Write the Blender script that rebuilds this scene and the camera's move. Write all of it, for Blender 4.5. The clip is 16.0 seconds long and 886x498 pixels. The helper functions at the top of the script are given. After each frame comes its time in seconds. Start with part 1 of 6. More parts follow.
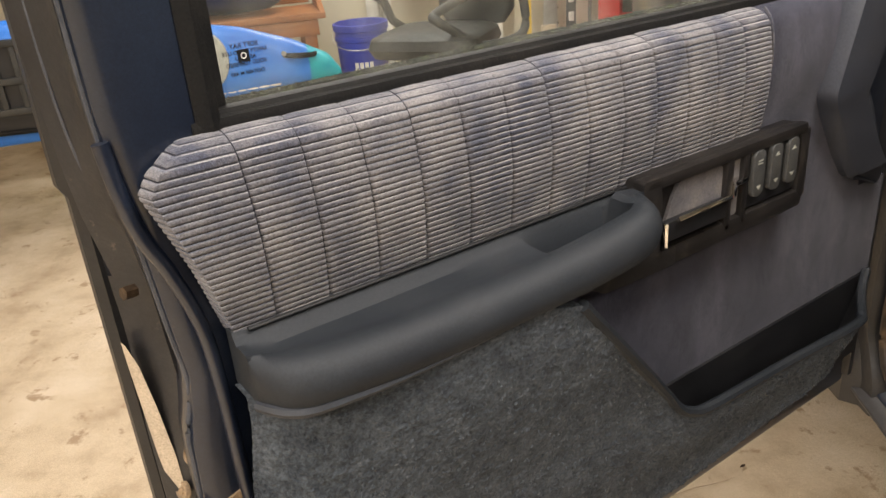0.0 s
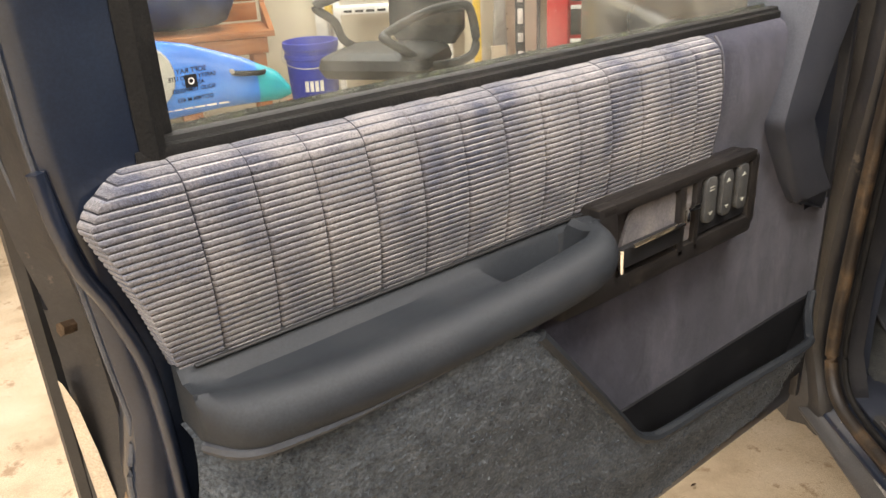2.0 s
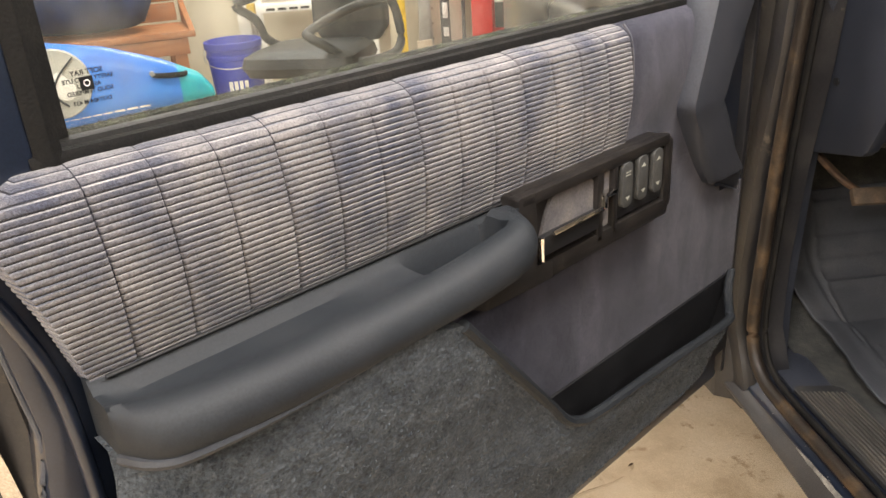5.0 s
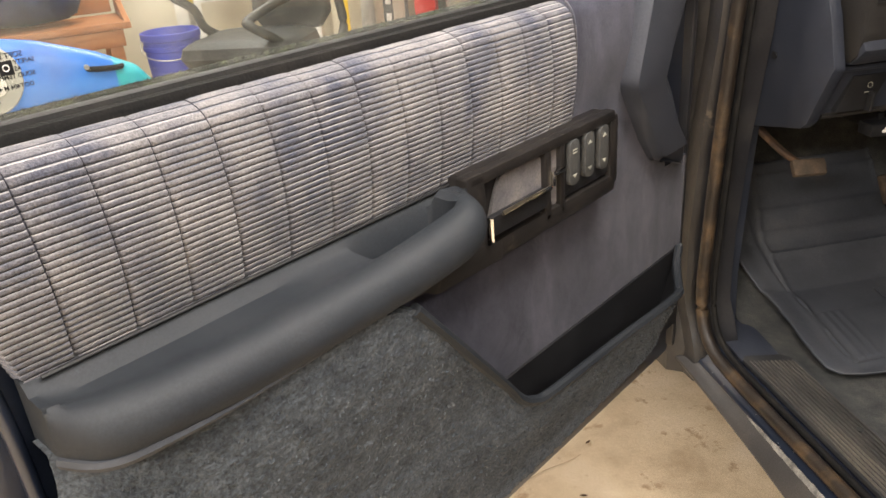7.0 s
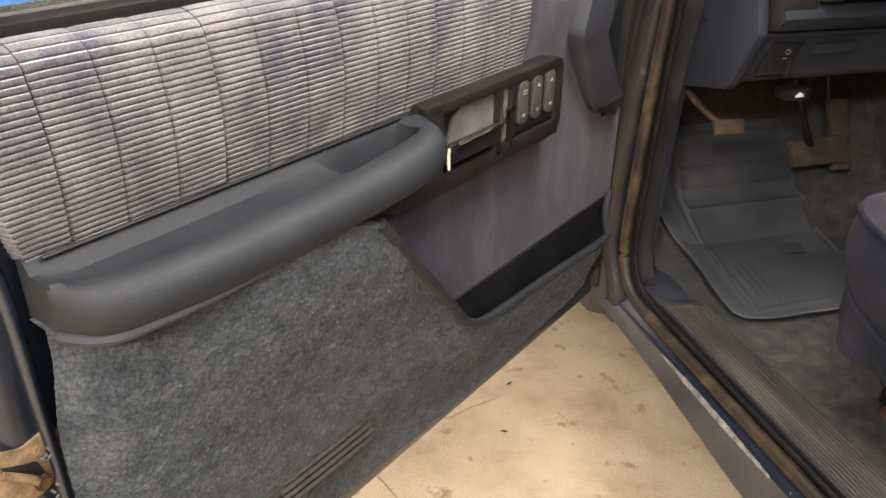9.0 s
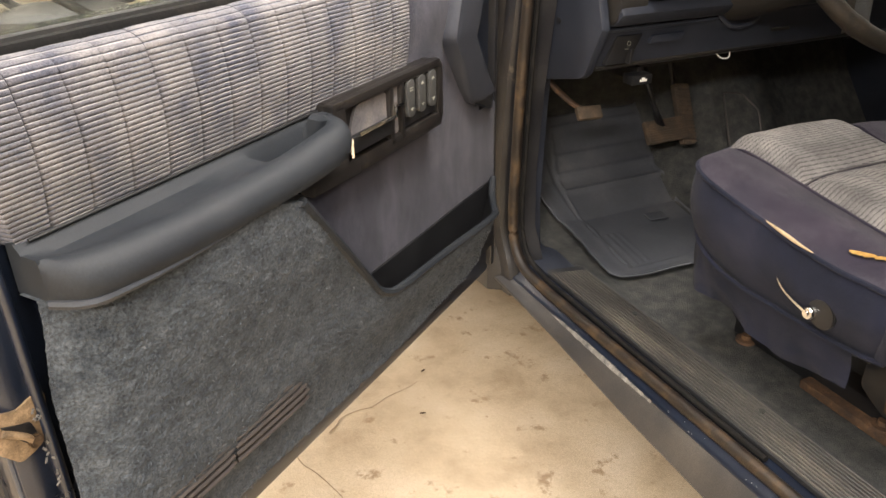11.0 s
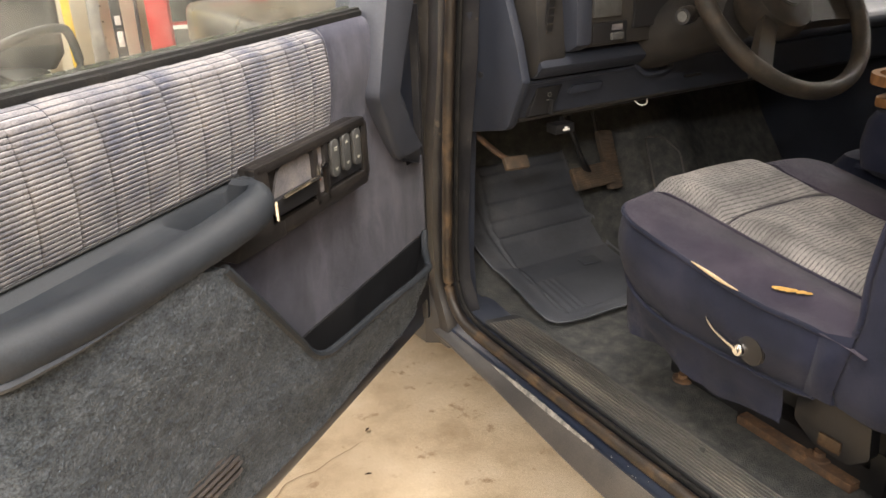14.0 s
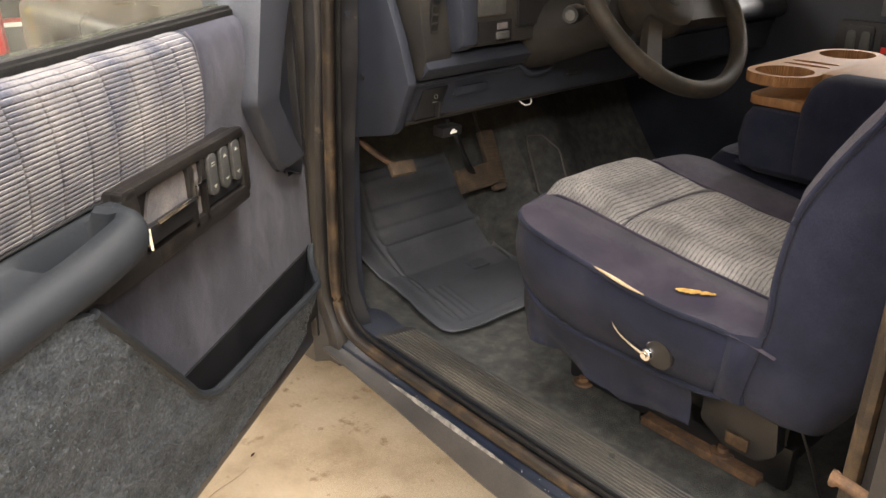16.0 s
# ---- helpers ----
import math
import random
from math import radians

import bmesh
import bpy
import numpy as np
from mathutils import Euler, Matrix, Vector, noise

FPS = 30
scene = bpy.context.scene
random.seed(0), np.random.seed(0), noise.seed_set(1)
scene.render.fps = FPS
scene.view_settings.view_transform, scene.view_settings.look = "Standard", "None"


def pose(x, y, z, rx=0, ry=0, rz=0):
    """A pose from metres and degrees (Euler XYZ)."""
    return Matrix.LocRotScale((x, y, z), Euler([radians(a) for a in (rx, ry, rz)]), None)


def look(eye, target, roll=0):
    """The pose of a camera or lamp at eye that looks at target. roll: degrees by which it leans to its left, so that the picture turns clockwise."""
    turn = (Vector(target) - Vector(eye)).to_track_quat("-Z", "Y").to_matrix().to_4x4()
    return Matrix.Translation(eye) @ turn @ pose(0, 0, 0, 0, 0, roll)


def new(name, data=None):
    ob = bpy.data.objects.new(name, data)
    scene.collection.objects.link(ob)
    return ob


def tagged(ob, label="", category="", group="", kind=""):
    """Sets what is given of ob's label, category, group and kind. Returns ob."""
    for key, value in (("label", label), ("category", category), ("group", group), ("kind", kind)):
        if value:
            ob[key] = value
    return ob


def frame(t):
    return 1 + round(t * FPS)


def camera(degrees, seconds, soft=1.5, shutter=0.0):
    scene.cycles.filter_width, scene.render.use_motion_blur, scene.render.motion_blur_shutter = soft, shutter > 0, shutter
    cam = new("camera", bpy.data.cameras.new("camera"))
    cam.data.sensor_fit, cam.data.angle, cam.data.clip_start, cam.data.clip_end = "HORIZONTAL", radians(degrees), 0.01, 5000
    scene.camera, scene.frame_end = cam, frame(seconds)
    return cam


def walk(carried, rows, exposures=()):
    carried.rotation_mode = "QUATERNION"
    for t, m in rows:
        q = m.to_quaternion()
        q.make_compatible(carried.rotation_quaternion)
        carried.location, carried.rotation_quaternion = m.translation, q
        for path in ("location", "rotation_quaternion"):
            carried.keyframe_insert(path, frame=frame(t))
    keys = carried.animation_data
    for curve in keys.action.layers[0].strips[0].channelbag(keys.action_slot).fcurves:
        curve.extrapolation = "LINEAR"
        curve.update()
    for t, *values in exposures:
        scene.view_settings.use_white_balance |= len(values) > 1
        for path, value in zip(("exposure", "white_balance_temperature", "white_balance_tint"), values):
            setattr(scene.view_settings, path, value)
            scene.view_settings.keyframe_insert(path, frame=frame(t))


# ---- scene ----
cam = camera(59.1, 16.0)
PATH = [
    (0, (-0.18, -0.545, 1.49), (0.833, 0.962, 0.654), -4.5),
    (0.5, (-0.184, -0.551, 1.492), (0.789, 0.988, 0.666), -4.3),
    (1, (-0.178, -0.52, 1.491), (0.821, 1.009, 0.677), -3.7),
    (1.5, (-0.175, -0.517, 1.493), (0.892, 0.97, 0.685), -3.2),
    (2, (-0.172, -0.526, 1.494), (0.955, 0.917, 0.691), -3.0),
    (2.5, (-0.165, -0.528, 1.491), (1.004, 0.882, 0.688), -2.8),
    (3, (-0.155, -0.523, 1.492), (1.039, 0.867, 0.69), -2.9),
    (3.5, (-0.162, -0.527, 1.494), (1.04, 0.854, 0.689), -3.2),
    (6, (-0.15, -0.54, 1.486), (1.143, 0.738, 0.651), -4.0),
    (6.5, (-0.147, -0.533, 1.483), (1.17, 0.713, 0.639), -4.2),
    (7, (-0.149, -0.534, 1.48), (1.165, 0.707, 0.623), -4.3),
    (7.5, (-0.148, -0.542, 1.479), (1.135, 0.723, 0.612), -4.0),
    (8, (-0.155, -0.588, 1.462), (1.085, 0.662, 0.514), -2.2),
    (8.2, (-0.16, -0.583, 1.46), (1.1, 0.634, 0.496), -1.4),
    (10.3, (-0.387, -0.519, 1.497), (1.179, 0.34, 0.599), 0.8),
    (10.5, (-0.39, -0.554, 1.497), (1.178, 0.296, 0.594), 0.5),
    (11, (-0.4, -0.64, 1.49), (1.169, 0.21, 0.586), -0.8),
    (11.5, (-0.413, -0.681, 1.492), (1.146, 0.201, 0.604), -2.3),
    (12, (-0.406, -0.684, 1.493), (1.171, 0.195, 0.633), -2.8),
    (12.5, (-0.407, -0.675, 1.494), (1.193, 0.186, 0.658), -2.8),
    (13, (-0.397, -0.672, 1.496), (1.224, 0.172, 0.683), -2.8),
    (13.5, (-0.385, -0.671, 1.494), (1.269, 0.119, 0.693), -2.3),
    (14, (-0.381, -0.652, 1.495), (1.3, 0.087, 0.704), -1.9),
    (14.5, (-0.375, -0.623, 1.497), (1.33, 0.058, 0.702), -1.6),
    (15, (-0.356, -0.602, 1.496), (1.374, 0.006, 0.698), -1.4),
    (15.5, (-0.33, -0.585, 1.495), (1.425, -0.067, 0.687), -1.1),
    (16, (-0.308, -0.575, 1.491), (1.473, -0.158, 0.683), -0.6),
]
walk(cam, [(t, look(eye, target, roll)) for t, eye, target, roll in PATH], exposures=[(0, -0.5), (1.0, -0.41), (1.5, -0.15), (2, -0.02), (3.5, -0.04), (8, 0.12), (10.5, 0.22), (16, 0.34)])


# ---- light ----
def world_light():
    w = bpy.data.worlds.new("garage_air")
    w.use_nodes = True
    bg = w.node_tree.nodes["Background"]
    bg.inputs[0].default_value = (0.95, 0.9, 0.82, 1)
    bg.inputs[1].default_value = 0.05
    scene.world = w


def unseen_lamp(x, y, z, sx, sy, watts, rz=0, colour=(1.0, 0.935, 0.885)):
    d = bpy.data.lights.new("unseen_overhead_light", "AREA")
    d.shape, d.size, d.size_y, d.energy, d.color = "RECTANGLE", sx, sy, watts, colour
    o = new("unseen_overhead_light", d)
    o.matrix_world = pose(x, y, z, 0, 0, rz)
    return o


world_light()
YAW = -37.2
TRUCK = pose(1.195, -0.09, 0, 0, 0, YAW)
DOOR = Matrix.Identity(4)
# Unseen lamps, added and powered to brighten the door trim, footwell and cab.
unseen_lamp(0.7, -0.7, 2.68, 1.3, 0.5, 72, YAW)
unseen_lamp(-0.3, -1.9, 2.68, 1.3, 0.5, 45, YAW)
unseen_lamp(-0.95, -0.15, 2.68, 1.3, 0.5, 32, YAW)
unseen_lamp(-2.7, -0.9, 2.68, 1.3, 0.5, 210, YAW)
unseen_lamp(3.6, -2.2, 2.68, 1.3, 0.5, 140, YAW)
unseen_lamp(0.6, 2.4, 2.68, 1.3, 0.5, 70, YAW)
unseen_lamp(2.6, 3.6, 2.68, 1.3, 0.5, 70, YAW)


# ---- materials ----
def rgb(c):
    return (c[0], c[1], c[2], 1)


def material(name, base, dark=None, light=None, scale=8, rough=0.6, metal=0.0, bump=0.0, bump_scale=200, spread=0.5, sheen=0.0,
             wear=None, wear_scale=30, wear_at=0.66, coat=0.0, stretch=(1, 1, 1), rough_vary=0.1, specular=0.5, grain=0.25, grain_scale=420, depth=0.003):
    m = bpy.data.materials.new(name)
    m.use_nodes = True
    nt = m.node_tree
    b = nt.nodes["Principled BSDF"]
    b.inputs["Roughness"].default_value = rough
    b.inputs["Metallic"].default_value = metal
    b.inputs["Sheen Weight"].default_value = sheen
    b.inputs["Coat Weight"].default_value = coat
    b.inputs["Specular IOR Level"].default_value = specular
    tc = nt.nodes.new("ShaderNodeTexCoord")
    mp = nt.nodes.new("ShaderNodeMapping")
    mp.inputs["Scale"].default_value = stretch
    nt.links.new(tc.outputs["Object"], mp.inputs[0])
    dark = dark or tuple(c * 0.72 for c in base)
    light = light or tuple(min(1, c * 1.25) for c in base)
    n = nt.nodes.new("ShaderNodeTexNoise")
    n.inputs["Scale"].default_value, n.inputs["Detail"].default_value, n.inputs["Roughness"].default_value = scale, 6, 0.6
    nt.links.new(mp.outputs[0], n.inputs["Vector"])
    r = nt.nodes.new("ShaderNodeValToRGB")
    r.color_ramp.elements[0].position, r.color_ramp.elements[0].color = 0.5 - spread / 2.2, rgb(dark)
    r.color_ramp.elements[1].position, r.color_ramp.elements[1].color = 0.5 + spread / 2.2, rgb(light)
    e = r.color_ramp.elements.new(0.5)
    e.color = rgb(base)
    nt.links.new(n.outputs["Fac"], r.inputs[0])
    colour = r.outputs[0]
    if wear:
        w = nt.nodes.new("ShaderNodeTexNoise")
        w.inputs["Scale"].default_value, w.inputs["Detail"].default_value, w.inputs["Roughness"].default_value = wear_scale, 8, 0.7
        nt.links.new(mp.outputs[0], w.inputs["Vector"])
        wr = nt.nodes.new("ShaderNodeValToRGB")
        wr.color_ramp.elements[0].position, wr.color_ramp.elements[1].position = wear_at, wear_at + 0.06
        nt.links.new(w.outputs["Fac"], wr.inputs[0])
        mix = nt.nodes.new("ShaderNodeMix")
        mix.data_type = "RGBA"
        nt.links.new(wr.outputs[0], mix.inputs["Factor"])
        nt.links.new(colour, mix.inputs["A"])
        mix.inputs["B"].default_value = rgb(wear)
        colour = mix.outputs["Result"]
    if grain:
        g = nt.nodes.new("ShaderNodeTexNoise")
        g.inputs["Scale"].default_value, g.inputs["Detail"].default_value, g.inputs["Roughness"].default_value = grain_scale, 3, 0.7
        nt.links.new(mp.outputs[0], g.inputs["Vector"])
        gr = nt.nodes.new("ShaderNodeMapRange")
        gr.inputs["From Min"].default_value, gr.inputs["From Max"].default_value = 0.3, 0.7
        gr.inputs["To Min"].default_value, gr.inputs["To Max"].default_value = 1 - grain, 1 + grain
        nt.links.new(g.outputs["Fac"], gr.inputs["Value"])
        mul = nt.nodes.new("ShaderNodeVectorMath")
        mul.operation = "SCALE"
        nt.links.new(colour, mul.inputs[0])
        nt.links.new(gr.outputs[0], mul.inputs["Scale"])
        colour = mul.outputs[0]
    nt.links.new(colour, b.inputs["Base Color"])
    if rough_vary:
        mr = nt.nodes.new("ShaderNodeMapRange")
        mr.inputs["To Min"].default_value, mr.inputs["To Max"].default_value = max(0.02, rough - rough_vary), min(1, rough + rough_vary)
        nt.links.new(n.outputs["Fac"], mr.inputs["Value"])
        nt.links.new(mr.outputs[0], b.inputs["Roughness"])
    if bump:
        bn = nt.nodes.new("ShaderNodeTexNoise")
        bn.inputs["Scale"].default_value, bn.inputs["Detail"].default_value = bump_scale, 4
        nt.links.new(mp.outputs[0], bn.inputs["Vector"])
        bp = nt.nodes.new("ShaderNodeBump")
        bp.inputs["Strength"].default_value, bp.inputs["Distance"].default_value = bump, depth
        nt.links.new(bn.outputs["Fac"], bp.inputs["Height"])
        nt.links.new(bp.outputs[0], b.inputs["Normal"])
    return m


M = {}
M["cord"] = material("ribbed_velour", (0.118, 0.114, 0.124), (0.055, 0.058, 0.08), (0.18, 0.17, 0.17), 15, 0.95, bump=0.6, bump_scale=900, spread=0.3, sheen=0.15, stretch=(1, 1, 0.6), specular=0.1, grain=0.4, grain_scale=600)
# Paler and darker copies of the cloth: lit rib edges, shaded grooves.
M["cordlight"] = material("rib_lit_edge", (0.22, 0.213, 0.217), (0.105, 0.11, 0.135), (0.31, 0.297, 0.293), 15, 0.95, spread=0.3, specular=0.1, grain=0.4, grain_scale=600)
M["corddark"] = material("rib_groove_shade", (0.03, 0.03, 0.037), scale=15, rough=0.95, specular=0.1, grain=0.4, grain_scale=600)
M["velour"] = material("grey_blue_velour", (0.044, 0.044, 0.062), (0.028, 0.029, 0.044), (0.068, 0.067, 0.089), 14, 0.95, bump=0.4, bump_scale=1200, sheen=0.12, spread=0.35, wear=(0.034, 0.036, 0.054), wear_scale=20, wear_at=0.6, stretch=(1, 1, 0.5), specular=0.15)
M["plastic"] = material("blue_grey_plastic", (0.017, 0.02, 0.024), (0.013, 0.015, 0.019), (0.024, 0.026, 0.03), 9, 0.55, specular=0.3, bump=0.25, bump_scale=1500, wear=(0.038, 0.045, 0.054), wear_scale=18, wear_at=0.66)
M["cover"] = material("mirror_cover_plastic", (0.04, 0.043, 0.054), (0.033, 0.036, 0.046), (0.05, 0.053, 0.064), 9, 0.5, specular=0.4, bump=0.3, bump_scale=1200)
M["latchsteel"] = material("dusty_latch_steel", (0.06, 0.038, 0.022), (0.025, 0.018, 0.013), (0.13, 0.085, 0.05), 40, 0.5, metal=0.4, bump=0.3, bump_scale=200)
M["tanrust"] = material("tan_dusty_steel", (0.2, 0.135, 0.075), (0.07, 0.05, 0.03), (0.34, 0.24, 0.14), 45, 0.65, bump=0.4, bump_scale=300)
M["strip"] = material("grey_trim_strip", (0.024, 0.028, 0.036), scale=30, rough=0.5, bump=0.3, bump_scale=900)
M["carpet"] = material("dark_teal_carpet", (0.054, 0.062, 0.071), (0.036, 0.042, 0.05), (0.074, 0.083, 0.093), 40, 1.0, bump=0.9, bump_scale=230, depth=0.004, grain=0.5, grain_scale=260, spread=0.4, sheen=0.05, wear=(0.066, 0.073, 0.085), wear_scale=150, wear_at=0.66, specular=0.1)
M["bezel"] = material("black_bezel", (0.016, 0.014, 0.013), (0.01, 0.009, 0.008), (0.03, 0.026, 0.022), 12, 0.32, bump=0.1, bump_scale=900, wear=(0.05, 0.042, 0.032), wear_scale=14, wear_at=0.6)
M["black"] = material("black_plastic", (0.01, 0.01, 0.011), scale=20, rough=0.45, bump=0.15, bump_scale=900)
M["dusty"] = material("dusty_recess", (0.12, 0.11, 0.11), (0.06, 0.058, 0.064), (0.21, 0.18, 0.155), 22, 0.75, bump=0.2)
M["chrome"] = material("chrome", (0.75, 0.74, 0.72), scale=30, rough=0.12, metal=1.0, rough_vary=0.06)
M["switch"] = material("grey_switch", (0.055, 0.055, 0.053), scale=60, rough=0.5, bump=0.1)
M["mark"] = material("switch_marks", (0.33, 0.33, 0.28), scale=60, rough=0.6)
M["red"] = material("red_mark", (0.6, 0.03, 0.02), scale=60, rough=0.5)
M["navy"] = material("navy_paint", (0.009, 0.013, 0.024), (0.006, 0.008, 0.014), (0.013, 0.019, 0.033), 6, 0.3, coat=0.5, wear=(0.05, 0.045, 0.04), wear_scale=45, wear_at=0.7)
M["jamb"] = material("dirty_jamb_paint", (0.017, 0.017, 0.019), (0.009, 0.009, 0.011), (0.034, 0.032, 0.031), 9, 0.38, bump=0.2, bump_scale=120, wear=(0.08, 0.066, 0.052), wear_scale=16, wear_at=0.62)
# Pale paint that carries the highlights along the door's edges.
M["flange"] = material("edge_highlight_paint", (0.045, 0.05, 0.062), (0.02, 0.024, 0.032), (0.085, 0.088, 0.095), 25, 0.4, spread=0.6)
M["edge"] = material("dark_door_edge", (0.012, 0.012, 0.013), (0.008, 0.008, 0.009), (0.022, 0.021, 0.02), 14, 0.42, wear=(0.11, 0.1, 0.09), wear_scale=90, wear_at=0.73)
M["rubber"] = material("window_rubber", (0.009, 0.0085, 0.008), (0.006, 0.006, 0.006), (0.018, 0.016, 0.014), 30, 0.7, specular=0.15, bump=0.3, bump_scale=400)
M["moss"] = material("mossy_seal", (0.016, 0.016, 0.01), (0.008, 0.008, 0.006), (0.05, 0.052, 0.022), 90, 0.9, bump=1.0, bump_scale=500, spread=0.4)
M["brownseal"] = material("weathered_door_seal", (0.02, 0.014, 0.0095), (0.008, 0.0065, 0.0055), (0.13, 0.08, 0.038), 14, 0.5, bump=0.3, bump_scale=300, spread=0.6, stretch=(1, 1, 1))
M["concrete"] = material("garage_concrete", (0.52, 0.42, 0.29), (0.37, 0.28, 0.18), (0.6, 0.5, 0.37), 4, 0.7, bump=0.35, bump_scale=90, spread=0.4, wear=(0.33, 0.235, 0.145), wear_scale=9, wear_at=0.58)
M["crack"] = material("floor_crack", (0.27, 0.2, 0.13), scale=40, rough=0.9)
M["cabcarpet"] = material("cab_carpet", (0.054, 0.055, 0.053), (0.033, 0.036, 0.036), (0.085, 0.081, 0.074), 30, 1.0, bump=0.9, bump_scale=350, wear=(0.05, 0.048, 0.042), wear_scale=60, wear_at=0.66, specular=0.1)
M["mat"] = material("rubber_floor_mat", (0.056, 0.06, 0.07), (0.036, 0.04, 0.048), (0.095, 0.097, 0.104), 7, 0.6, bump=0.25, bump_scale=500, spread=0.6)
M["ventrib"] = material("brown_grey_vent", (0.042, 0.035, 0.032), scale=20, rough=0.55, bump=0.2, bump_scale=600)
M["kickrib"] = material("scuffed_rib", (0.07, 0.064, 0.058), (0.03, 0.029, 0.029), (0.16, 0.14, 0.11), 18, 0.6, bump=0.3, bump_scale=300, stretch=(1, 0.2, 1))
M["kick"] = material("scuffed_kick_plate", (0.022, 0.022, 0.023), (0.012, 0.012, 0.013), (0.045, 0.04, 0.034), 12, 0.6, bump=0.3, bump_scale=300, wear=(0.2, 0.17, 0.13), wear_scale=40, wear_at=0.66, stretch=(1, 0.25, 1))
M["dash"] = material("navy_dash_plastic", (0.022, 0.026, 0.038), (0.016, 0.019, 0.028), (0.032, 0.036, 0.048), 6, 0.5, bump=0.25, bump_scale=1400, wear=(0.05, 0.05, 0.05), wear_scale=40, wear_at=0.72)
M["dashgrey"] = material("dusty_dash_plastic", (0.022, 0.0205, 0.019), (0.015, 0.014, 0.014), (0.036, 0.032, 0.028), 9, 0.6, specular=0.25, bump=0.25, bump_scale=1400)
M["wheelgrip"] = material("worn_wheel_grip", (0.014, 0.0115, 0.009), (0.008, 0.007, 0.0055), (0.03, 0.023, 0.016), 22, 0.6, specular=0.2, bump=0.3, bump_scale=900)
M["pedal"] = material("worn_pedal_rubber", (0.07, 0.05, 0.034), (0.036, 0.028, 0.021), (0.13, 0.09, 0.055), 30, 0.75, bump=0.4, bump_scale=300)
M["navycloth"] = material("navy_seat_cloth", (0.013, 0.015, 0.029), (0.009, 0.011, 0.021), (0.02, 0.022, 0.038), 10, 0.95, bump=0.5, bump_scale=1300, spread=0.35, sheen=0.06, specular=0.1)
M["purplecloth"] = material("faded_seat_bolster", (0.032, 0.027, 0.041), (0.02, 0.018, 0.031), (0.052, 0.044, 0.06), 9, 0.95, bump=0.5, bump_scale=1300, spread=0.35, sheen=0.1, specular=0.1)
M["insert"] = material("grey_seat_insert", (0.21, 0.2, 0.192), (0.13, 0.124, 0.12), (0.29, 0.27, 0.25), 11, 0.95, bump=0.5, bump_scale=900, spread=0.35, sheen=0.1, grain=0.35, grain_scale=500, specular=0.1)
# Darker copy of the insert cloth for the shade in its creases.
M["insertdark"] = material("insert_groove_shade", (0.115, 0.109, 0.105), scale=11, rough=0.95, specular=0.1, grain=0.35, grain_scale=500)
M["foam"] = material("yellow_foam", (0.45, 0.26, 0.06), (0.25, 0.13, 0.03), (0.6, 0.4, 0.14), 60, 0.95, bump=1.0, bump_scale=200)
M["palefoam"] = material("pale_foam", (0.4, 0.31, 0.19), scale=60, rough=0.95, bump=0.5)
M["rust"] = material("rusty_steel", (0.07, 0.038, 0.019), (0.03, 0.019, 0.013), (0.15, 0.08, 0.037), 40, 0.8, bump=0.6, bump_scale=200)
M["wood"] = material("cup_holder_wood", (0.2, 0.095, 0.035), (0.085, 0.04, 0.017), (0.31, 0.165, 0.07), 14, 0.5, bump=0.15, bump_scale=120, spread=0.7, stretch=(1, 5, 1))
M["bench"] = material("red_cedar_bench", (0.34, 0.13, 0.045), (0.22, 0.08, 0.03), (0.45, 0.2, 0.08), 5, 0.55, stretch=(0.6, 6, 6))
M["wall"] = material("cream_wall", (0.66, 0.6, 0.46), (0.58, 0.52, 0.4), (0.7, 0.64, 0.52), 1.5, 0.8, bump=0.1)
M["white"] = material("white_paint", (0.78, 0.77, 0.73), scale=4, rough=0.6)
M["kayak"] = material("blue_kayak_shell", (0.03, 0.19, 0.68), (0.02, 0.14, 0.55), (0.06, 0.26, 0.76), 4, 0.32, wear=(0.15, 0.33, 0.7), wear_scale=22, wear_at=0.7)
M["teal"] = material("teal_kayak_tip", (0.02, 0.38, 0.46), (0.02, 0.28, 0.5), (0.05, 0.48, 0.5), 5, 0.35)
M["hatch"] = material("grey_hatch", (0.4, 0.4, 0.36), (0.3, 0.3, 0.28), (0.5, 0.48, 0.43), 9, 0.6, bump=0.2)
M["bucket"] = material("blue_bucket", (0.012, 0.03, 0.36), (0.01, 0.022, 0.27), (0.02, 0.045, 0.45), 8, 0.4)
M["chairblack"] = material("black_office_chair", (0.022, 0.022, 0.02), (0.013, 0.013, 0.012), (0.045, 0.043, 0.037), 10, 0.55, bump=0.3, bump_scale=500)
M["yellow"] = material("yellow_level", (0.75, 0.5, 0.02), scale=8, rough=0.45)
M["alu"] = material("aluminium", (0.42, 0.41, 0.38), (0.32, 0.31, 0.29), (0.52, 0.5, 0.47), 20, 0.4, metal=0.6)
M["redmetal"] = material("red_cabinet_paint", (0.56, 0.025, 0.02), (0.45, 0.02, 0.015), (0.62, 0.04, 0.03), 5, 0.35)
M["drawer"] = material("black_drawer_paint", (0.025, 0.027, 0.027), scale=6, rough=0.4)
M["silver"] = material("bright_drawer_pull", (0.75, 0.74, 0.7), scale=10, rough=0.35)
M["bagblue"] = material("navy_bag_cloth", (0.012, 0.022, 0.07), (0.008, 0.014, 0.045), (0.02, 0.035, 0.1), 10, 0.8, bump=0.4, bump_scale=150)
M["lime"] = material("lime_cloth", (0.4, 0.7, 0.03), scale=10, rough=0.8)
M["cream"] = material("cream_label", (0.5, 0.41, 0.3), scale=8, rough=0.7)
M["scrape"] = material("scraped_primer", (0.17, 0.163, 0.152), (0.05, 0.05, 0.05), (0.3, 0.285, 0.26), 60, 0.6)
